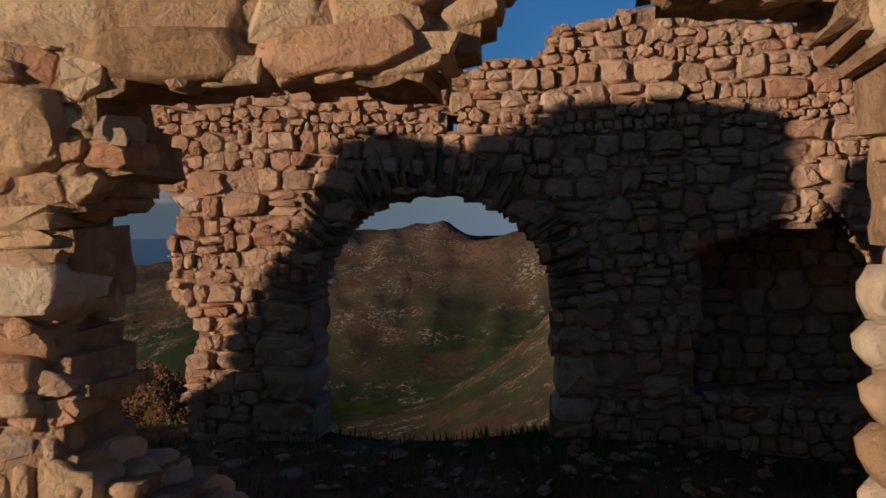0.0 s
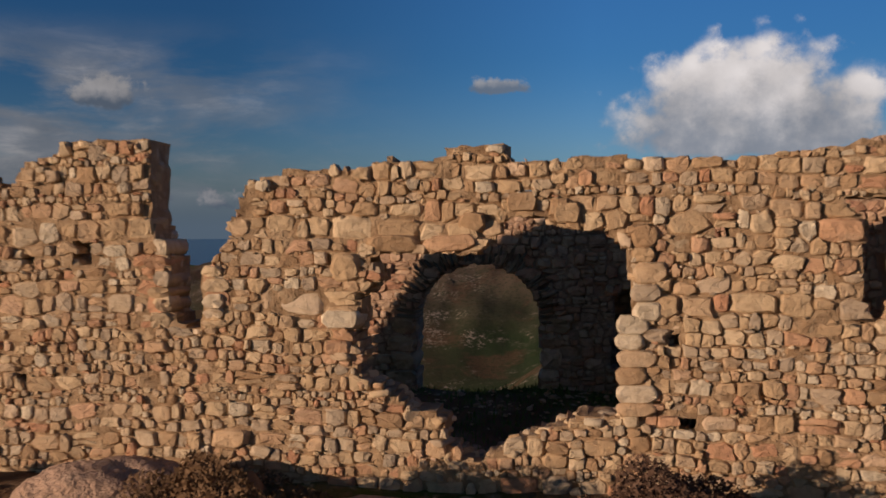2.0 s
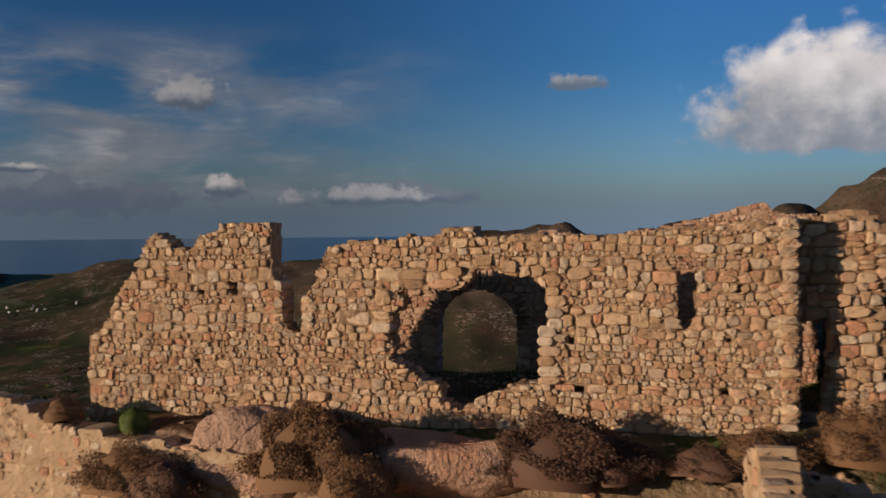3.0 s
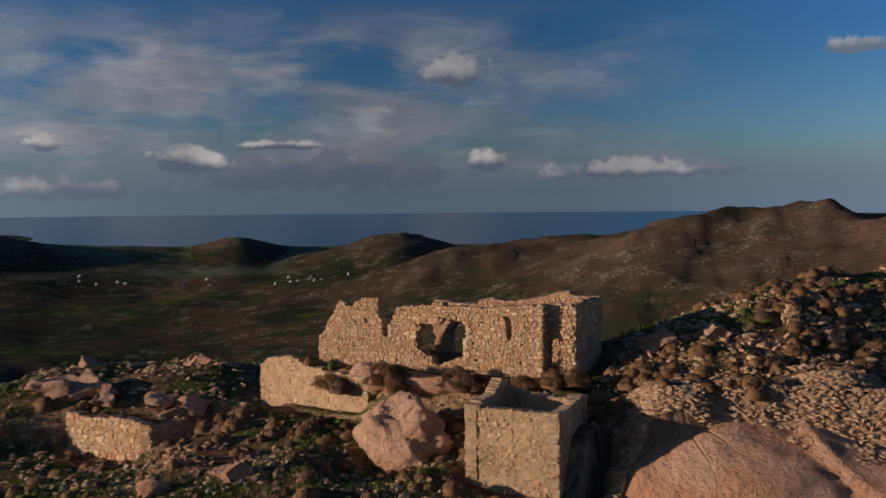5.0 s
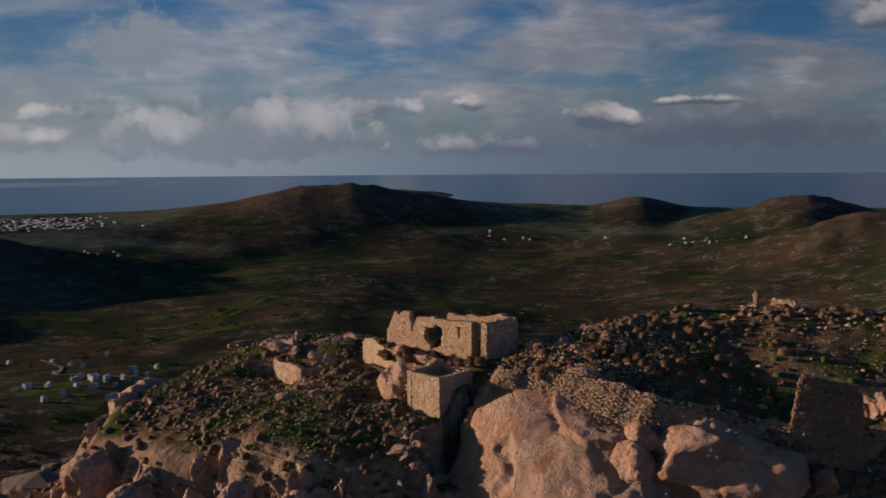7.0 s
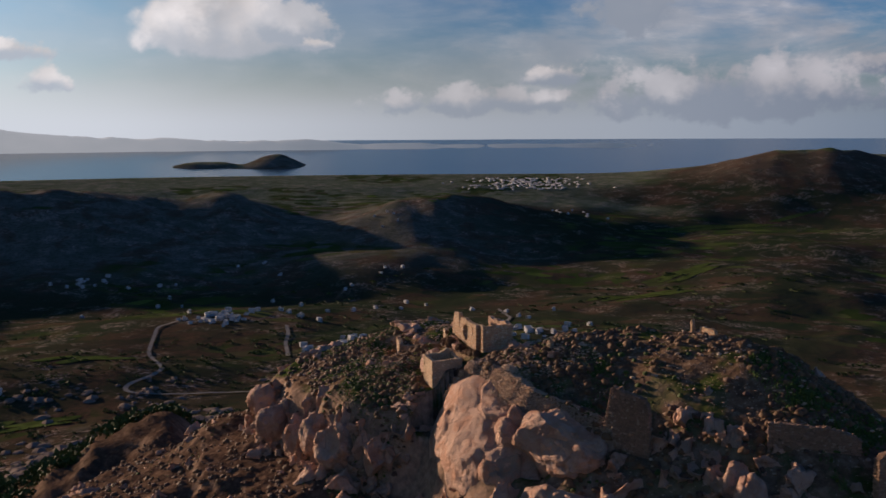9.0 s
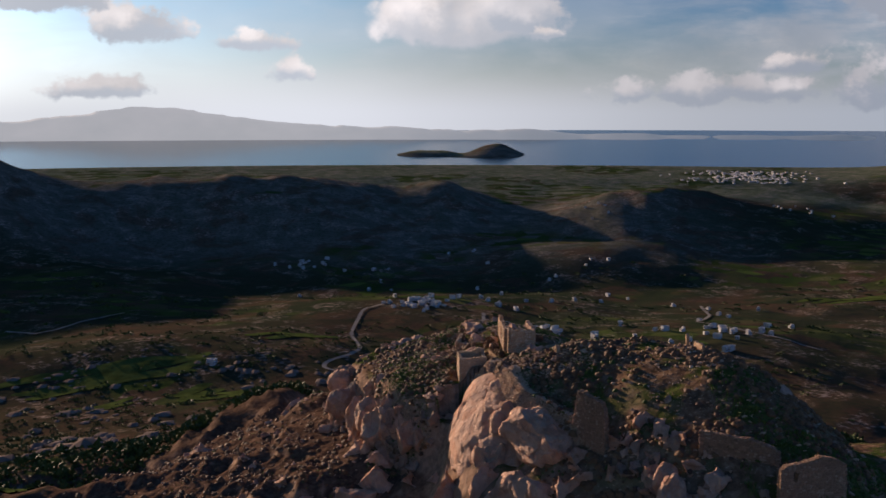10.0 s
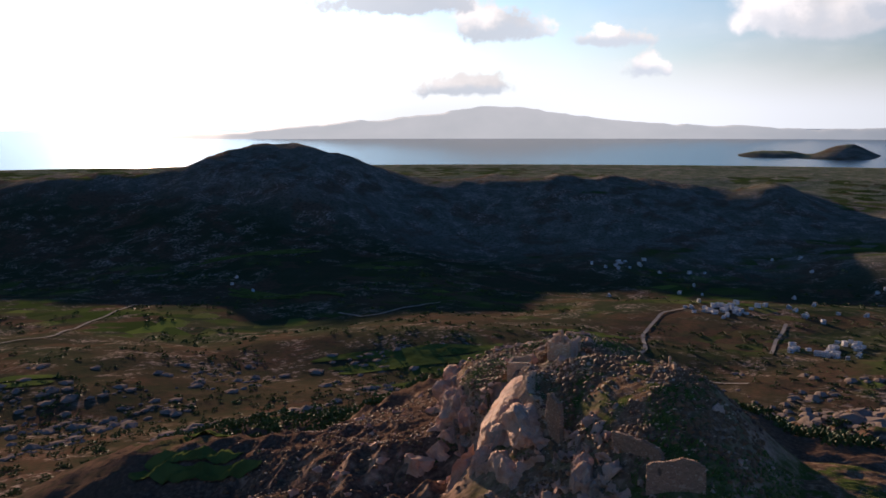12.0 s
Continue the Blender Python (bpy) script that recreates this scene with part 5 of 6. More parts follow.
    def crag(x, y, z, sx, sy, sz, name="crag", label="weathered block of pinkish granite on the cliff", group="cliff blocks"):
        ob = new(name, meshes[int(rng.integers(7)) + (7 if group == "slope blocks" else 0)])
        ob.matrix_basis = Matrix.Translation((x, y, z)) @ pose(0, 0, 0, rng.uniform(-12, 12), rng.uniform(-12, 12), rng.uniform(0, 360)) @ Matrix.Diagonal((sx, sy, sz, 1))
        tagged(ob, label, "rock", group)
    for x in np.arange(-33, 13, 1.35):
        for row in range(4):
            xx = x + rng.uniform(-0.7, 0.7)
            yy = float(terrace_edge(np.array([xx]))[0]) + 0.6 - row * 1.3 + rng.uniform(-0.7, 0.5)
            s = rng.uniform(0.6, 1.9)
            crag(xx, yy, height(xx, yy) - s * 0.1, s * rng.uniform(0.8, 1.2), s * rng.uniform(0.8, 1.2), s * rng.uniform(1.0, 1.9))
    far_v, far_f, base = [], [], 0
    for _ in range(140):
        x, y = rng.uniform(-45, 62), rng.uniform(-62, -10)
        if y > float(terrace_edge(np.array([x]))[0]) - 5 and x < 18:
            continue
        s = 0.4 + 2.0 * rng.random() ** 2
        co, faces = shapes[7 + int(rng.integers(7))]
        a = rng.uniform(0, 6.28)
        q = co * np.array((s * 1.2, s, s * rng.uniform(0.6, 1.1)))
        far_v.append(np.stack([q[:, 0] * math.cos(a) - q[:, 1] * math.sin(a) + x, q[:, 0] * math.sin(a) + q[:, 1] * math.cos(a) + y, q[:, 2] + height(x, y) - 0.1 * s], 1))
        far_f += [tuple(i + base for i in f) for f in faces]
        base += len(co)
    tagged(mesh_object("slope_rocks", np.concatenate(far_v), far_f, mat_rock, smooth=True), "weathered granite blocks strewn over the scrubby slope", "rocks", kind="stuff")
    # broken rock between the tower and the dome
    for _ in range(14):
        x, y = rng.uniform(9.8, 12.2), rng.uniform(-12, -7.5)
        s = rng.uniform(0.4, 1.3)
        crag(x, y, height(x, y), s * 1.2, s, s * rng.uniform(0.6, 1.1), label="broken block of granite between tower and dome", group="slope blocks")
    for _ in range(60):
        x = rng.uniform(38, 62)
        y = rng.uniform(-4, 15) + (x - 38) * 0.62
        s = rng.uniform(0.9, 2.3)
        crag(x, y, height(x, y) - 0.2 * s, s * 1.1, s, s * rng.uniform(0.9, 1.6), label="weathered block of granite on the eastern slope", group="cliff blocks")
    for _ in range(60):
        x, y = rng.uniform(36, 75), rng.uniform(-6, 45)
        s = rng.uniform(0.6, 1.7)
        crag(x, y, height(x, y) - 0.3 * s, s * 1.2, s, s * rng.uniform(0.7, 1.2), label="weathered block of granite on the eastern slope", group="slope blocks")


build_rocks()


# ---------------------------------------------------------------- plants
def bush_shape(seed, leaves, size, flat=0.75, outward=1.0, long=1.5):
    """Leaf quads of a dome-shaped shrub of unit radius."""
    rng = np.random.default_rng(seed)
    n = leaves
    d = rng.normal(size=(n, 3))
    d[:, 2] = np.abs(d[:, 2]) * 0.9 + 0.02
    d /= np.linalg.norm(d, axis=1)[:, None]
    lump = 1 + 0.22 * np.sin(d[:, 0] * 5 + seed) * np.cos(d[:, 1] * 4.3 + seed * 2) + 0.15 * np.sin(d[:, 2] * 9 + d[:, 0] * 6)
    r = rng.uniform(0.5, 1.0, n) ** 0.4 * lump
    c = d * r[:, None] * np.array((1, 1, flat))
    a = rng.normal(size=(n, 3)) * 0.7 + d * outward
    a /= np.linalg.norm(a, axis=1)[:, None]
    b = np.cross(a, rng.normal(size=(n, 3)))
    b /= np.linalg.norm(b, axis=1)[:, None] + 1e-9
    s = size * rng.uniform(0.6, 1.4, (n, 1))
    q = np.stack([c - b * s * 0.5, c + a * s * 0.6 - b * s * 0.1, c + a * s * long, c + b * s * 0.5], 1)
    return q.reshape(-1, 3)


def cushion(seed, leaves, size):
    """A low rounded shrub of unit radius: a lumpy body and a fuzz of short shoots. Corners and faces."""
    rng = np.random.default_rng(seed)
    rows, cols = 5, 11
    el = np.linspace(-0.25, math.pi / 2 - 0.02, rows + 1)
    az = np.arange(cols) * 2 * math.pi / cols
    E, A = np.meshgrid(el, az, indexing="ij")
    ph = rng.uniform(0, 6.28, 4)
    r = 0.86 * (1 + 0.13 * np.sin(3 * A + ph[0]) * np.cos(E) + 0.11 * np.sin(5 * A + ph[1] + 2 * E) * np.cos(E) + 0.1 * np.sin(4 * E + 2 * A + ph[2])) + rng.uniform(-0.05, 0.05, E.shape) * np.cos(E)
    P = np.stack([np.cos(E) * np.cos(A) * r, np.cos(E) * np.sin(A) * r, np.sin(E) * r * 0.85], -1)
    i, j = np.meshgrid(np.arange(rows), np.arange(cols), indexing="ij")
    k = (j + 1) % cols
    body = np.stack([i * cols + j, i * cols + k, (i + 1) * cols + k, (i + 1) * cols + j], -1).reshape(-1, 4)
    shoots = bush_shape(seed, leaves, size, 0.85, 0.7, 1.2)
    return np.concatenate([P.reshape(-1, 3), shoots]), np.concatenate([body, quads(leaves) + P.shape[0] * cols])


def quads(n):
    return np.arange(n * 4).reshape(-1, 4)


def quick_mesh(name, co, faces, mat, smooth=False):
    """A mesh from arrays; faces all of one size."""
    me = bpy.data.meshes.new(name)
    k = faces.shape[1]
    me.vertices.add(len(co))
    me.vertices.foreach_set("co", np.ascontiguousarray(co, float).ravel())
    me.loops.add(faces.size)
    me.loops.foreach_set("vertex_index", np.ascontiguousarray(faces).ravel())
    me.polygons.add(len(faces))
    me.polygons.foreach_set("loop_start", np.arange(len(faces)) * k)
    me.polygons.foreach_set("loop_total", np.full(len(faces), k))
    me.polygons.foreach_set("use_smooth", np.full(len(faces), smooth))
    me.update(calc_edges=True)
    me.materials.append(mat)
    return me


def build_hero_bushes():
    """Shrubs at the foot of the front wall: each a tangle of twigs under many small leaves."""
    for x, y, z, rx, ry, rz, mat, label, seed in ((-1.9, -1.7, -0.8, 1.2, 0.85, 1.15, mat_brown, "rounded russet-brown thorny shrub", 1), (-1.05, -2.1, -1.0, 0.7, 0.7, 0.75, mat_brown, "low russet-brown thorny shrub", 2),
                                                  (2.4, -1.25, -0.7, 1.3, 0.75, 0.9, mat_purple, "low purplish dry heather shrub", 3), (3.3, -1.2, -0.7, 0.7, 0.6, 0.5, mat_purple, "low purplish dry heather shrub", 4),
                                                  (4.9, -1.2, -0.6, 0.7, 0.6, 0.4, mat_purple, "low purplish dry heather shrub", 5), (5.8, -1.1, -0.5, 0.75, 0.6, 0.62, mat_brown, "rounded brown thorny shrub at the wall corner", 6),
                                                  (7.4, -0.9, -0.3, 0.8, 0.7, 0.75, mat_brown, "rounded brown thorny shrub at the wall corner", 7), (8.5, -0.6, -0.2, 0.8, 0.7, 0.8, mat_brown, "rounded brown thorny shrub at the wall corner", 8),
                                                  (-5.6, -1.6, -1.2, 0.95, 0.7, 0.75, mat_brown, "rounded russet-brown thorny shrub", 15), (-4.7, -2.0, -1.3, 0.7, 0.6, 0.7, mat_purple, "low purplish dry heather shrub", 16),
                                                  (-4.2, -0.75, -0.5, 0.25, 0.22, 0.35, mat_green, "small green plant at the wall foot", 9), (-5.9, -0.9, -0.3, 0.35, 0.3, 0.45, mat_green, "small green plant at the wall foot", 10),
                                                  (5.2, -0.7, -0.45, 0.35, 0.25, 0.3, mat_green, "small green plant at the wall foot", 11), (-7.4, -0.9, -0.1, 0.4, 0.4, 0.4, mat_brown, "brown shrub at the end of the wall", 12),
                                                  (-3.2, 6.6, -0.4, 0.85, 0.8, 0.8, mat_brown, "brown shrub outside behind the ruin", 13), (-4.4, 5.2, -0.4, 0.5, 0.5, 0.6, mat_purple, "dry shrub outside behind the ruin", 14)):
        bush = empty("shrub", x, y, z)
        leaves = int(15000 * rx * rx + 900)
        co, fs = cushion(seed, leaves, 0.035)
        ob = new("foliage", quick_mesh("foliage", co * np.array((rx, ry, rz * 1.15)), fs, mat, True))
        ob.parent = bush
        rng = np.random.default_rng(seed)
        tw, tf = [], []
        for k in range(26):
            a, l = rng.uniform(0, 2 * math.pi), rng.uniform(0.5, 0.95)
            tip = np.array((math.cos(a) * rx * l * rng.uniform(0.2, 0.9), math.sin(a) * ry * l * rng.uniform(0.2, 0.9), rz * l))
            base = np.array((rng.uniform(-.08, .08), rng.uniform(-.08, .08), -0.25))
            i = len(tw)
            tw += [tuple(base + (0.012, 0, 0)), tuple(base + (-0.008, 0.01, 0)), tuple(base + (0, -0.012, 0)), tuple(tip)]
            tf += [(i, i + 1, i + 3), (i + 1, i + 2, i + 3), (i + 2, i, i + 3)]
        part("twigs", tw, tf, mat_twig, bush)
        tagged(bush, label, "shrub", "shrubs at the wall")


def scatter(rng, n, x0, x1, y0, y1, scale, lo, seed):
    """Points thrown over a stretch of land, thicker where a slow noise is high."""
    x, y = rng.uniform(x0, x1, n), rng.uniform(y0, y1, n)
    keep = vnoise(x / scale, y / scale, seed) + 0.35 * vnoise(x / scale * 3, y / scale * 3, seed + 1) > lo
    keep &= ~((x > -8.2) & (x < 9.4) & (y > -0.9) & (y < 5.6))                 # the ruin
    keep &= ~((np.abs(x) < 5.5) & (y > 4.8) & (y < 15))                        # the view through the arch
    keep &= ~((x > 5.0) & (x < 10.8) & (y > -8.2) & (y < -2.4))                # the tower
    keep &= ~((x > 11.5) & (x < 36) & (y > -10) & (y < np.interp(x, BANK[0], BANK[1]) - 0.4))     # the dome
    keep &= ~((x > -11.8) & (x < -3.4) & (y > -2.6) & (y < 0.3))
    return x[keep], y[keep]


def build_scrub():
    rng = np.random.default_rng(21)
    for name, mat, label, spots, lo_hi, seed in (
            ("brown_scrub", mat_brown, "rounded russet cushions of dry thorny scrub", ((1750, 12, 52, 2, 42, 7, -0.35), (620, -34, 14, -22, -2, 5, -0.1), (1400, -50, 62, -75, -20, 12, -0.6), (160, -30, 12, 5, 24, 8, 0.0), (150, 9.6, 18, -4, 3.5, 5, -0.9), (420, 30, 75, -10, 40, 9, -0.1)), (0.2, 0.75), 300),
            ("purple_scrub", mat_purple, "grey-brown cushions of heather and dead scrub", ((420, 12, 55, 2, 42, 8, 0.0), (260, -32, 14, -22, -2, 6, 0.1), (900, -50, 70, -80, -20, 10, -0.3)), (0.25, 0.6), 340),
            ("green_scrub", mat_green, "low dark green scrub between the stones", ((420, -34, 12, -22, -2, 8, 0.0), (160, 10, 45, 2, 30, 7, 0.15), (160, -50, 70, -80, -20, 9, 0.1), (260, -34, 10, 4, 20, 9, -0.2), (300, 38, 60, 26, 46, 9, -0.3)), (0.2, 0.5), 380)):
        shapes = [cushion(seed + k, 46, 0.15) for k in range(6)]
        full = [cushion(seed + k, 480, 0.08) for k in range(6)]
        meshes = [quick_mesh("foliage", co, fs, mat, True) for co, fs in full]
        cos, faces, base = [], [], 0
        single = 0
        for n, x0, x1, y0, y1, scale, lo in spots:
            xs, ys = scatter(rng, n, x0, x1, y0, y1, scale, lo, seed)
            zs = land(xs, ys)
            for x, y, z in zip(xs, ys, zs):
                r = lo_hi[0] + (lo_hi[1] - lo_hi[0]) * rng.uniform(0, 1) ** 1.7
                k = int(rng.integers(6))
                a = rng.uniform(0, 2 * math.pi)
                sz = r * rng.uniform(0.8, 1.15)
                if single < 70 and -12 < x < 24 and -14 < y < 9:
                    ob = new("cushion_shrub", meshes[k])
                    ob.matrix_basis = Matrix.Translation((x, y, z - 0.1 * r)) @ Matrix.Rotation(a, 4, "Z") @ Matrix.Diagonal((r, r, sz, 1))
                    tagged(ob, {"brown_scrub": "small russet-brown cushion shrub on stony ground", "purple_scrub": "small grey-brown dead shrub on stony ground",
                                "green_scrub": "small dark green shrub on stony ground"}[name], "shrub", "cushion shrubs")
                    single += 1
                    continue
                c, s = math.cos(a) * r, math.sin(a) * r
                q, fs = shapes[k]
                faces.append(fs + base)
                base += len(q)
                cos.append(np.stack([q[:, 0] * c - q[:, 1] * s + x, q[:, 0] * s + q[:, 1] * c + y, q[:, 2] * sz + z - 0.1 * r], 1))
        co = np.concatenate(cos)
        ob = new(name, quick_mesh(name, co, np.concatenate(faces), mat, True))
        tagged(ob, label, "scrub", kind="stuff")


def build_grass():
    rng = np.random.default_rng(77)
    out = []
    for n, x0, x1, y0, y1, scale, lo, h in ((19000, -34, 13, -22, -2, 7, -0.25, 0.2), (4600, 10, 40, 1.5, 12, 6, 0.0, 0.2), (3000, -30, 12, 5.5, 20, 6, -0.2, 0.3), (3200, 36, 62, 24, 48, 9, -0.2, 0.4), (1500, -45, 60, -60, -24, 9, 0.1, 0.3)):
        xs, ys = scatter(rng, n, x0, x1, y0, y1, scale, lo, 380)
        clear = ~((xs > -8) & (xs < 9.5) & (ys > -2.8) & (ys < 0))
        xs, ys = xs[clear], ys[clear]
        out.append((xs, ys, np.full(len(xs), h)))
    # inside the ruin
    xs, ys = rng.uniform(-6, 7.6, 3600), np.concatenate([rng.uniform(0.75, 4.2, 1800), rng.uniform(0.75, 5.4, 1800)])
    out.append((xs, ys, np.full(3600, 0.07)))
    x, y, h = (np.concatenate([o[i] for o in out]) for i in range(3))
    z = land(x, y)
    tri = []
    for b in range(5):
        a = rng.uniform(0, 2 * math.pi, len(x))
        l = h * rng.uniform(0.5, 1.3, len(x))
        ox, oy = rng.normal(0, 0.09, len(x)), rng.normal(0, 0.09, len(x))
        w = l * 0.13
        bx, by = x + ox, y + oy
        lean = l * rng.uniform(0.2, 0.8, len(x))
        tri.append(np.stack([np.stack([bx - np.sin(a) * w, by + np.cos(a) * w, z - 0.03], 1), np.stack([bx + np.sin(a) * w, by - np.cos(a) * w, z - 0.03], 1),
                             np.stack([bx + np.cos(a) * lean, by + np.sin(a) * lean, z + l], 1)], 1))
    co = np.concatenate(tri).reshape(-1, 3)
    ob = new("grass", quick_mesh("grass", co, np.arange(len(co)).reshape(-1, 3), mat_grass))
    tagged(ob, "short winter grass on the terrace and in the ruin", "grass", kind="stuff")


def build_rubble():
    """Fallen stones: on the ground of the ruin, round the walls and all over the hilltop."""
    rng = np.random.default_rng(31)
    shapes = []
    for k in range(10):
        co, faces = rock_verts(1, 500 + k, 10, 0.35, 0.0, 0.45, True)
        shapes.append(co)
    F = np.array(faces)
    spots = []
    for n, x0, x1, y0, y1, scale, lo, s0, s1 in ((1500, -32, 13, -22, -2, 5, -0.1, 0.08, 0.30), (900, 10, 45, 1.0, 36, 6, 0.0, 0.08, 0.26), (900, 10, 58, 1.5, 40, 4, -0.1, 0.1, 0.5), (1500, 9, 24, 1.5, 12, 3, -0.4, 0.1, 0.4), (1400, -34, 10, -22, -8, 4, -0.2, 0.08, 0.34), (3600, -36, 13, -22, -1, 3, -0.1, 0.06, 0.26), (1500, -36, -8, -3, 14, 4, -0.1, 0.07, 0.4), (600, -40, 30, -60, -20, 6, 0.0, 0.1, 0.4), (500, -30, 12, 5.8, 18, 6, -0.1, 0.07, 0.25),
                                               (700, -45, 62, -70, -20, 8, 0.0, 0.12, 0.5), (260, 36, 64, 4, 34, 6, 0.0, 0.1, 0.35)):
        xs, ys = scatter(rng, n, x0, x1, y0, y1, scale, lo, 520)
        spots += list(zip(xs, ys, rng.uniform(0, 1, len(xs)) ** 2 * (s1 - s0) + s0))
    for n, x0, x1, y0, y1, s in ((420, -6.3, 7.5, 0.75, 4.2, 0.042), (110, -2.5, 3.0, 2.6, 4.25, 0.06), (170, -7.5, 8.0, -2.4, -0.15, 0.12), (260, -17, -9, -13, -8, 0.22), (240, -6, 4, -12, -6, 0.2),
                                 (300, 12, 38, 2.2, 5.5, 0.15), (160, 20.5, 28.5, 23.5, 28.5, 0.22)):
        xs, ys = rng.uniform(x0, x1, n), rng.uniform(y0, y1, n)
        spots += list(zip(xs, ys, s * rng.uniform(0.35, 1.5, n)))
    # the bank of tumbled stones along the head of the great rock
    bx = rng.uniform(11.5, 38.5, 12500)
    lean = rng.uniform(-2.0, 1.5, 12500) + np.where(bx > 27, 0.7, 0.0)
    by = np.interp(bx, BANK[0], BANK[1]) + lean
    size = 0.085 + 0.17 * rng.uniform(0, 1, 12500) ** 2.0
    laid = len(spots), len(spots) + 12500
    spots += list(zip(bx, by, size))
    # stones slid on to the rock
    q = rng.uniform(12.2, 38, 900)
    spots += list(zip(q, np.interp(q, BANK[0], BANK[1]) - 1.7 - 1.2 * rng.uniform(0, 1, 900) ** 2, 0.06 + 0.1 * rng.uniform(0, 1, 900) ** 2))
    spots += list(zip(rng.uniform(9.2, 17, 1300), rng.uniform(-4, 3.5, 1300), 0.06 + 0.16 * rng.uniform(0, 1, 1300) ** 2))
    x, y, s = (np.array([p[i] for p in spots]) for i in range(3))
    z = land(x, y)
    z = np.where((x > 10.7) & (x < 36) & (y < np.interp(x, BANK[0], BANK[1]) - 1.7) & (y > -4.5), np.maximum(z, dome_top(x, y)), z)
    cos = []
    for k in range(len(x)):
        a = rng.normal(0.18, 0.3) if laid[0] <= k < laid[1] else rng.uniform(0, 2 * math.pi)
        c, d = math.cos(a), math.sin(a)
        q = shapes[k % 10] * s[k] * np.array((1.35, 0.95, 0.6))
        cos.append(np.stack([q[:, 0] * c - q[:, 1] * d + x[k], q[:, 0] * d + q[:, 1] * c + y[k], q[:, 2] + z[k] + s[k] * 0.25], 1))
    co = np.concatenate(cos)
    n = len(shapes[0])
    f = (F[None] + (np.arange(len(x)) * n)[:, None, None]).reshape(-1, 3)
    ob = new("fallen_stones", quick_mesh("fallen_stones", co, f, mat_loose))
    tagged(ob, "fallen pale building stones scattered over the hilltop", "stones", kind="stuff")


build_hero_bushes()
build_scrub()
build_grass()
build_rubble()


def build_valley_growth():
    """Bushes, olive trees and boulders of the country below, too many to count."""
    rng = np.random.default_rng(57)
    q = [bush_shape(700 + k, 16, 0.6, 0.75, 0.3, 1.0) for k in range(5)]
    n = 12500
    a = rng.uniform(radians(20), radians(150), n)
    r = 95 * (1500 / 95) ** rng.uniform(0, 1, n)
    x, y = 15 - r * np.sin(a), -5 + r * np.cos(a)
    keep = fbm(x / 120, y / 120, 3, 131) + 0.5 * vnoise(x / 25, y / 25, 135) > 0.0
    x, y, r = x[keep], y[keep], r[keep]
    z = land(x, y)
    cos = []
    for k in range(len(x)):
        s = rng.uniform(0.7, 1.9) * (1 + r[k] / 900)
        cos.append(q[k % 5] * s + np.array((x[k], y[k], z[k])))
    co = np.concatenate(cos)
    tagged(new("valley_bushes", quick_mesh("valley_bushes", co, quads(len(co) // 4), mat_green)), "dark bushes and olive trees dotted over the valley", "bushes", kind="stuff")
    shapes = [rock_verts(1, 800 + k, 8, 0.3, 0.0)[0] for k in range(6)]
    F = np.array(rock_verts(1, 800, 8, 0.3, 0.0)[1])
    n = 9000
    a = rng.uniform(radians(70), radians(155), n)
    r = 120 * (700 / 120) ** rng.uniform(0, 1, n)
    x, y = 15 - r * np.sin(a), -5 + r * np.cos(a)
    keep = fbm(x / 90, y / 60, 3, 141) + 0.8 * vnoise(x / 30, y / 13, 145) > 0.22
    x, y, r = x[keep], y[keep], r[keep]
    z = land(x, y)
    cos = [shapes[k % 6] * (1.0 + 3.8 * rng.random() ** 2) * np.array((1.6, 1.3, 0.62)) + np.array((x[k], y[k], z[k])) for k in range(len(x))]
    f = (F[None] + (np.arange(len(x)) * len(shapes[0]))[:, None, None]).reshape(-1, 3)
    tagged(new("valley_rocks", quick_mesh("valley_rocks", np.concatenate(cos), f, mat_outcrop)), "pale rock outcrops on the lower slopes", "rocks", kind="stuff")


build_valley_growth()


# ---------------------------------------------------------------- the valley: fields, lanes, villages
def box(x0, x1, y0, y1, z0, z1):
    v = [(x0, y0, z0), (x1, y0, z0), (x1, y1, z0), (x0, y1, z0), (x0, y0, z1), (x1, y0, z1), (x1, y1, z1), (x0, y1, z1)]
    return v, [(0, 3, 2, 1), (4, 5, 6, 7), (0, 1, 5, 4), (1, 2, 6, 5), (2, 3, 7, 6), (3, 0, 4, 7)]


def make_house(w, d, h, upper):
    """A whitewashed cubic house with a parapet roof."""
    house = empty("house")
    part("body", *box(-w / 2, w / 2, -d / 2, d / 2, -3, h), mat_white, house)
    for x0, x1, y0, y1 in ((-w / 2, w / 2, -d / 2, -d / 2 + 0.3), (-w / 2, w / 2, d / 2 - 0.3, d / 2), (-w / 2, -w / 2 + 0.3, -d / 2 + 0.3, d / 2 - 0.3), (w / 2 - 0.3, w / 2, -d / 2 + 0.3, d / 2 - 0.3)):
        part("parapet", *box(x0, x1, y0, y1, h, h + 0.5), mat_white, house)
    if upper:
        part("upper_room", *box(-w / 2 + 0.4, 0, -d / 2 + 0.4, d / 2 - 0.4, h, h + 2.7), mat_white, house)
    for k in range(3):
        x = -w / 2 + w * (k + 0.5) / 3
        part("window", *box(x - 0.5, x + 0.5, -d / 2 - 0.04, -d / 2 + 0.1, 1.0, 2.3), mat_glass_dark, house)
        part("window", *box(w / 2 - 0.1, w / 2 + 0.04, -d / 2 + d * (k + 0.5) / 3 - 0.5, -d / 2 + d * (k + 0.5) / 3 + 0.5, 1.0, 2.3), mat_glass_dark, house)
    return tagged(house, "whitewashed flat-roofed cubic village house", "house", "village houses")


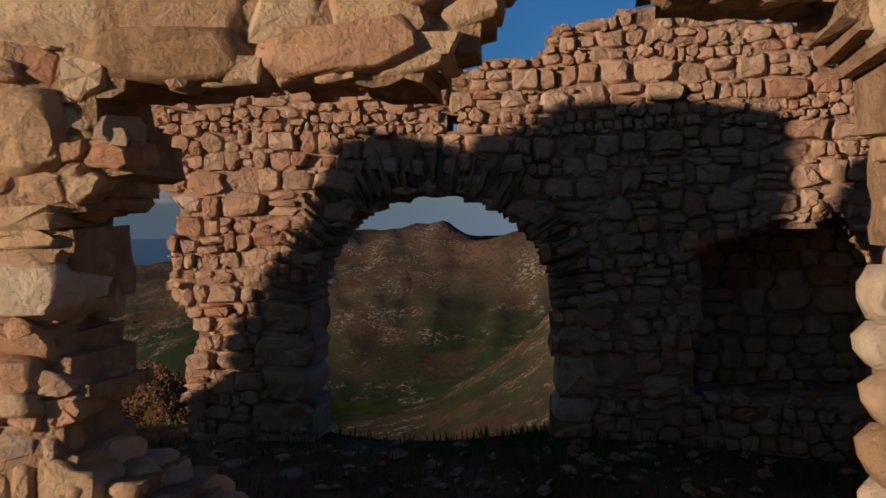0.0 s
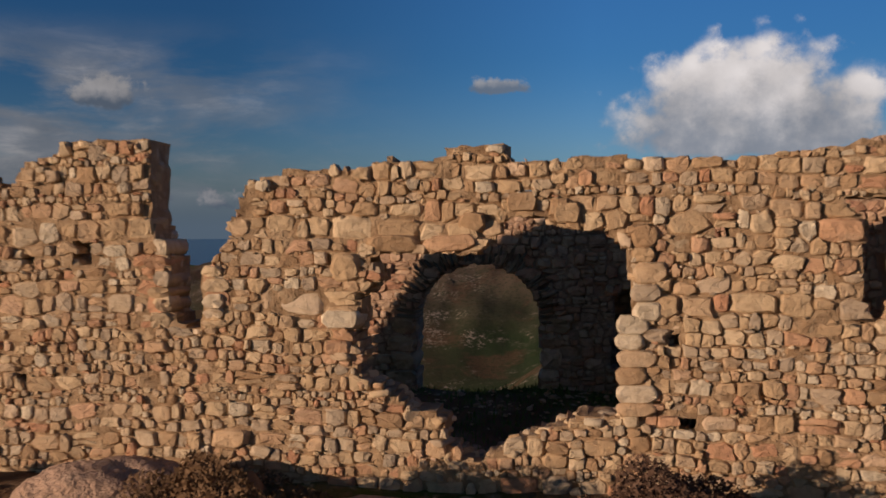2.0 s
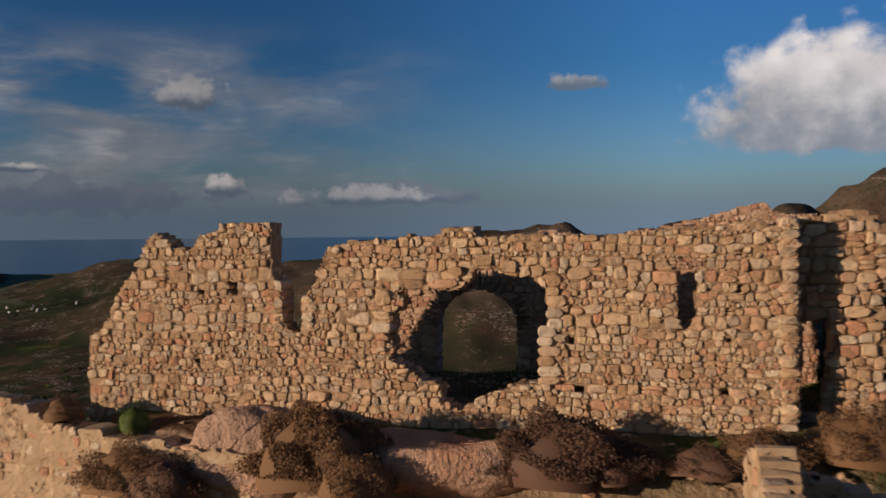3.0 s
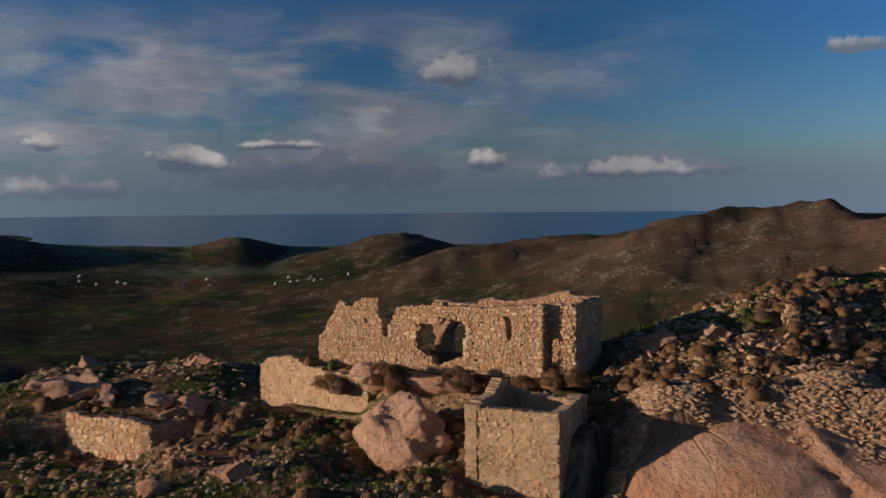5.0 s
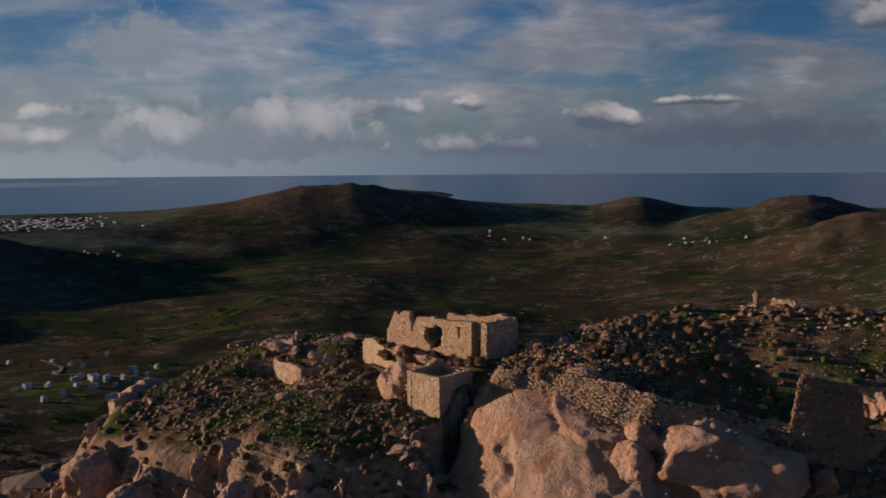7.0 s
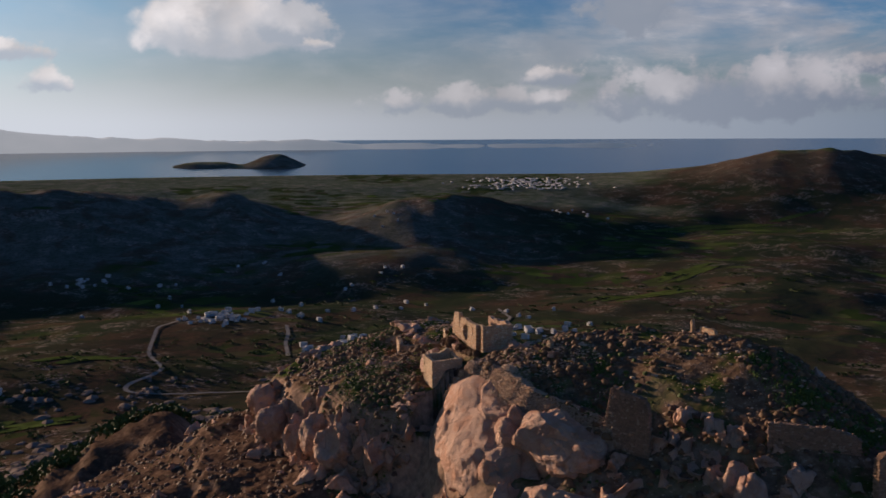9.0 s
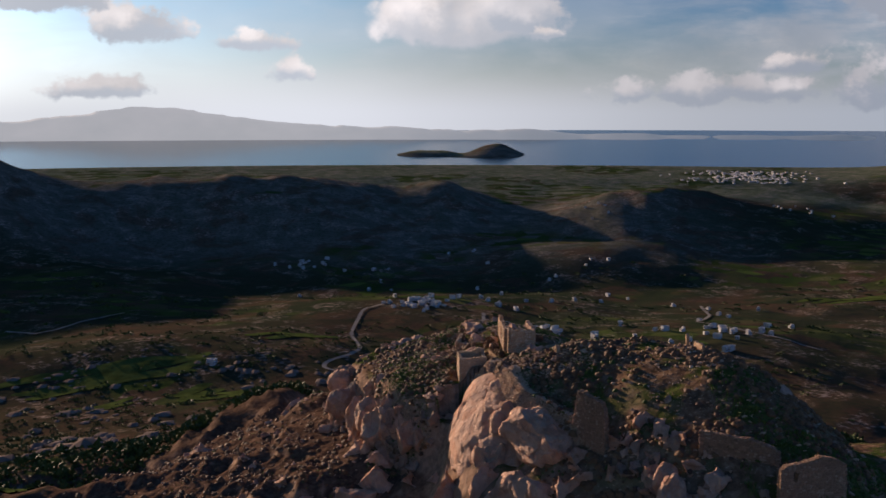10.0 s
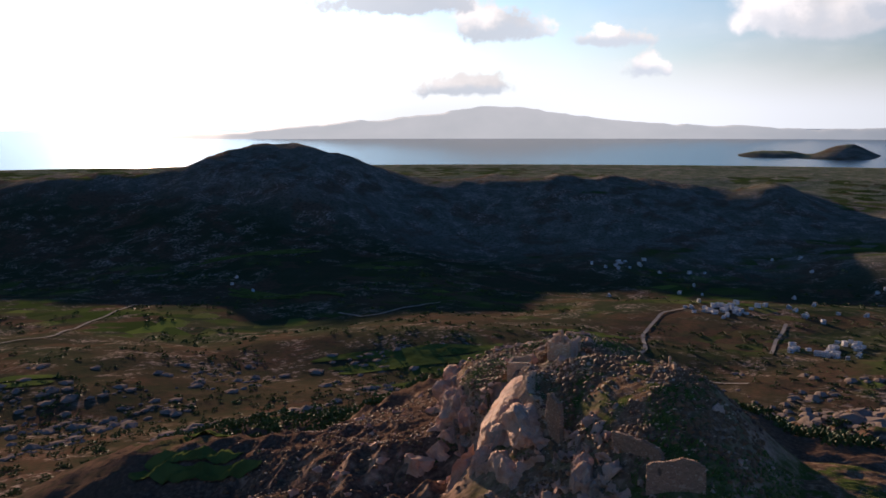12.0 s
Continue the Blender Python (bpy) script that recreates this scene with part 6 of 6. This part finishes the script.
def build_villages():
    rng = np.random.default_rng(17)
    kinds = [make_house(7, 5, 3.0, True), make_house(6, 4.5, 2.9, False), make_house(9, 5.5, 5.2, False), make_house(5.5, 5, 3.0, True)]
    first = [True] * 4
    # clusters: x, y, spread, houses
    for cx, cy, sp, n in ((-995, -10, 26, 36), (-790, 90, 26, 28), (-1470, -215, 26, 16), (-780, 265, 40, 10), (-730, 240, 45, 12), (-1040, 90, 60, 8), (-950, 300, 70, 7), (-1010, 64, 10, 2),
                          (-1409, 255, 30, 3), (-1376, 127, 50, 4), (-1180, 253, 60, 4), (-1464, -123, 40, 4), (-1260, -119, 50, 4), (-634, -185, 6, 2), (-1635, 54, 40, 3), (-1090, -690, 30, 3),
                          (-1714, 1670, 45, 7), (-1490, 1735, 45, 7), (-1200, 1700, 45, 8), (-1150, 1820, 50, 5), (-1860, 330, 50, 5), (-2050, 800, 70, 10)):
        for _ in range(n):
            x, y = cx + rng.normal(0, sp), cy + rng.normal(0, sp * 0.8)
            k = int(rng.integers(4))
            m = Matrix.Translation((x, y, height(x, y) + 0.3)) @ Matrix.Rotation(rng.uniform(0, 6.28), 4, "Z")
            kinds[k].scale = (0.75, 0.75, 0.75)
            if first[k]:
                kinds[k].matrix_basis = m @ Matrix.Diagonal((0.75, 0.75, 0.75, 1))
                first[k] = False
            else:
                copy_thing(kinds[k], m)
    # the town on the coast, too far to count
    vs, fs = [], []
    for _ in range(210):
        a, r = radians(rng.normal(72.3, 1.6)), rng.uniform(2780, 3060)
        x, y = 150 - r * math.sin(a), -25 + r * math.cos(a)
        w, d, h = rng.uniform(4, 8), rng.uniform(4, 7), rng.uniform(2, 3.5)
        v, f = box(x - w / 2, x + w / 2, y - d / 2, y + d / 2, height(x, y) - 3, height(x, y) + h)
        fs += [tuple(i + len(vs) for i in q) for q in f]
        vs += v
    town = mesh_object("coastal_town", vs, fs, mat_white)
    tagged(town, "white houses of a town on the coastal plain", "town", kind="stuff")


def drape(name, outline_fn, nu, nv, lift, mat):
    U, V = np.meshgrid(np.linspace(0, 1, nu), np.linspace(0, 1, nv), indexing="ij")
    X, Y = outline_fn(U, V)
    return grid_mesh(name, X, Y, land(X, Y) + lift, mat)


def build_fields():
    # centre, half sizes, turn
    for k, (x, y, a, b, turn) in enumerate(((-757, -135, 16, 50, 40), (-610, -255, 28, 78, 31), (-640, -205, 14, 30, 45), (-560, -180, 14, 30, 60), (-553, -148, 12, 30, 12), (-1010, -600, 30, 120, -24),
                                            (-1270, -760, 14, 120, 37), (-525, -238, 10, 28, 53), (-403, -492, 18, 32, 40), (0, -88, 6, 18, 8), (-22, -96, 5, 9, 30),
                                            (-1900, 1100, 22, 330, 11), (-1130, 560, 30, 90, 20), (-1300, 700, 26, 80, 30))):
        rng = np.random.default_rng(k)
        c, s = math.cos(radians(turn)), math.sin(radians(turn))
        # each is a row of narrow walled plots on steps of the slope
        plots = max(2, int(a / 8))
        edge = -a
        for q in range(plots):
            wide = 2 * a / plots * rng.uniform(0.85, 0.98)
            half, off = b * rng.uniform(0.6, 1.0), b * rng.uniform(-0.22, 0.22)
            ph = rng.uniform(0, 6.28, 2)

            def shape(U, V):
                t = (U - 0.5) * 2
                pinch = np.sqrt(np.clip(1 - t ** 4, 0.02, 1))
                px = edge + wide * (0.5 + (V - 0.5) * pinch) + 0.16 * a * np.sin(2.2 * t + ph[0]) + 0.05 * a * np.sin(6 * t + ph[1])
                py = off + t * half
                return x + px * c - py * s, y + px * s + py * c
            f = drape("field", shape, 48, 8, 0.6, mat_field)
            tagged(f, "narrow bright green plot of young crop", "field", "green fields", kind="structure")
            edge += 2 * a / plots


def build_lanes():
    lanes = (((-1010, -60), (-950, -85), (-875, -87), (-810, -88), (-762, -80), (-706, -71), (-674, -80), (-643, -95), (-629, -98), (-615, -90), (-619, -64), (-627, -31), (-631, 20)),
             ((-540, -670), (-578, -662), (-613, -639), (-729, -689), (-791, -706), (-911, -752)), ((-878, -449), (-852, -409), (-873, -390), (-907, -375), (-959, -351)),
             ((-765, 35), (-832, 38), (-871, 44), (-928, 47)), ((-700, 330), (-770, 280), (-860, 260), (-950, 300), (-1100, 330)))
    for pts in lanes:
        p = np.array(pts, float)
        s = np.concatenate([[0], np.cumsum(np.hypot(*np.diff(p, axis=0).T))])
        q = np.linspace(0, s[-1], 160)
        x, y = np.interp(q, s, p[:, 0]), np.interp(q, s, p[:, 1])
        ker = np.ones(9) / 9
        x[4:-4], y[4:-4] = np.convolve(x, ker, "valid"), np.convolve(y, ker, "valid")
        tx, ty = np.gradient(x), np.gradient(y)
        l = np.hypot(tx, ty)
        nx, ny = -ty / l, tx / l
        w = np.array((-1.8, 0, 1.8))[None]
        X, Y = x[:, None] + nx[:, None] * w, y[:, None] + ny[:, None] * w
        ob = grid_mesh("road", X, Y, land(X, Y) + 0.9, mat_road)
        tagged(ob, "pale winding country lane in the valley", "road", "valley lanes", kind="structure")


build_villages()
build_fields()
build_lanes()
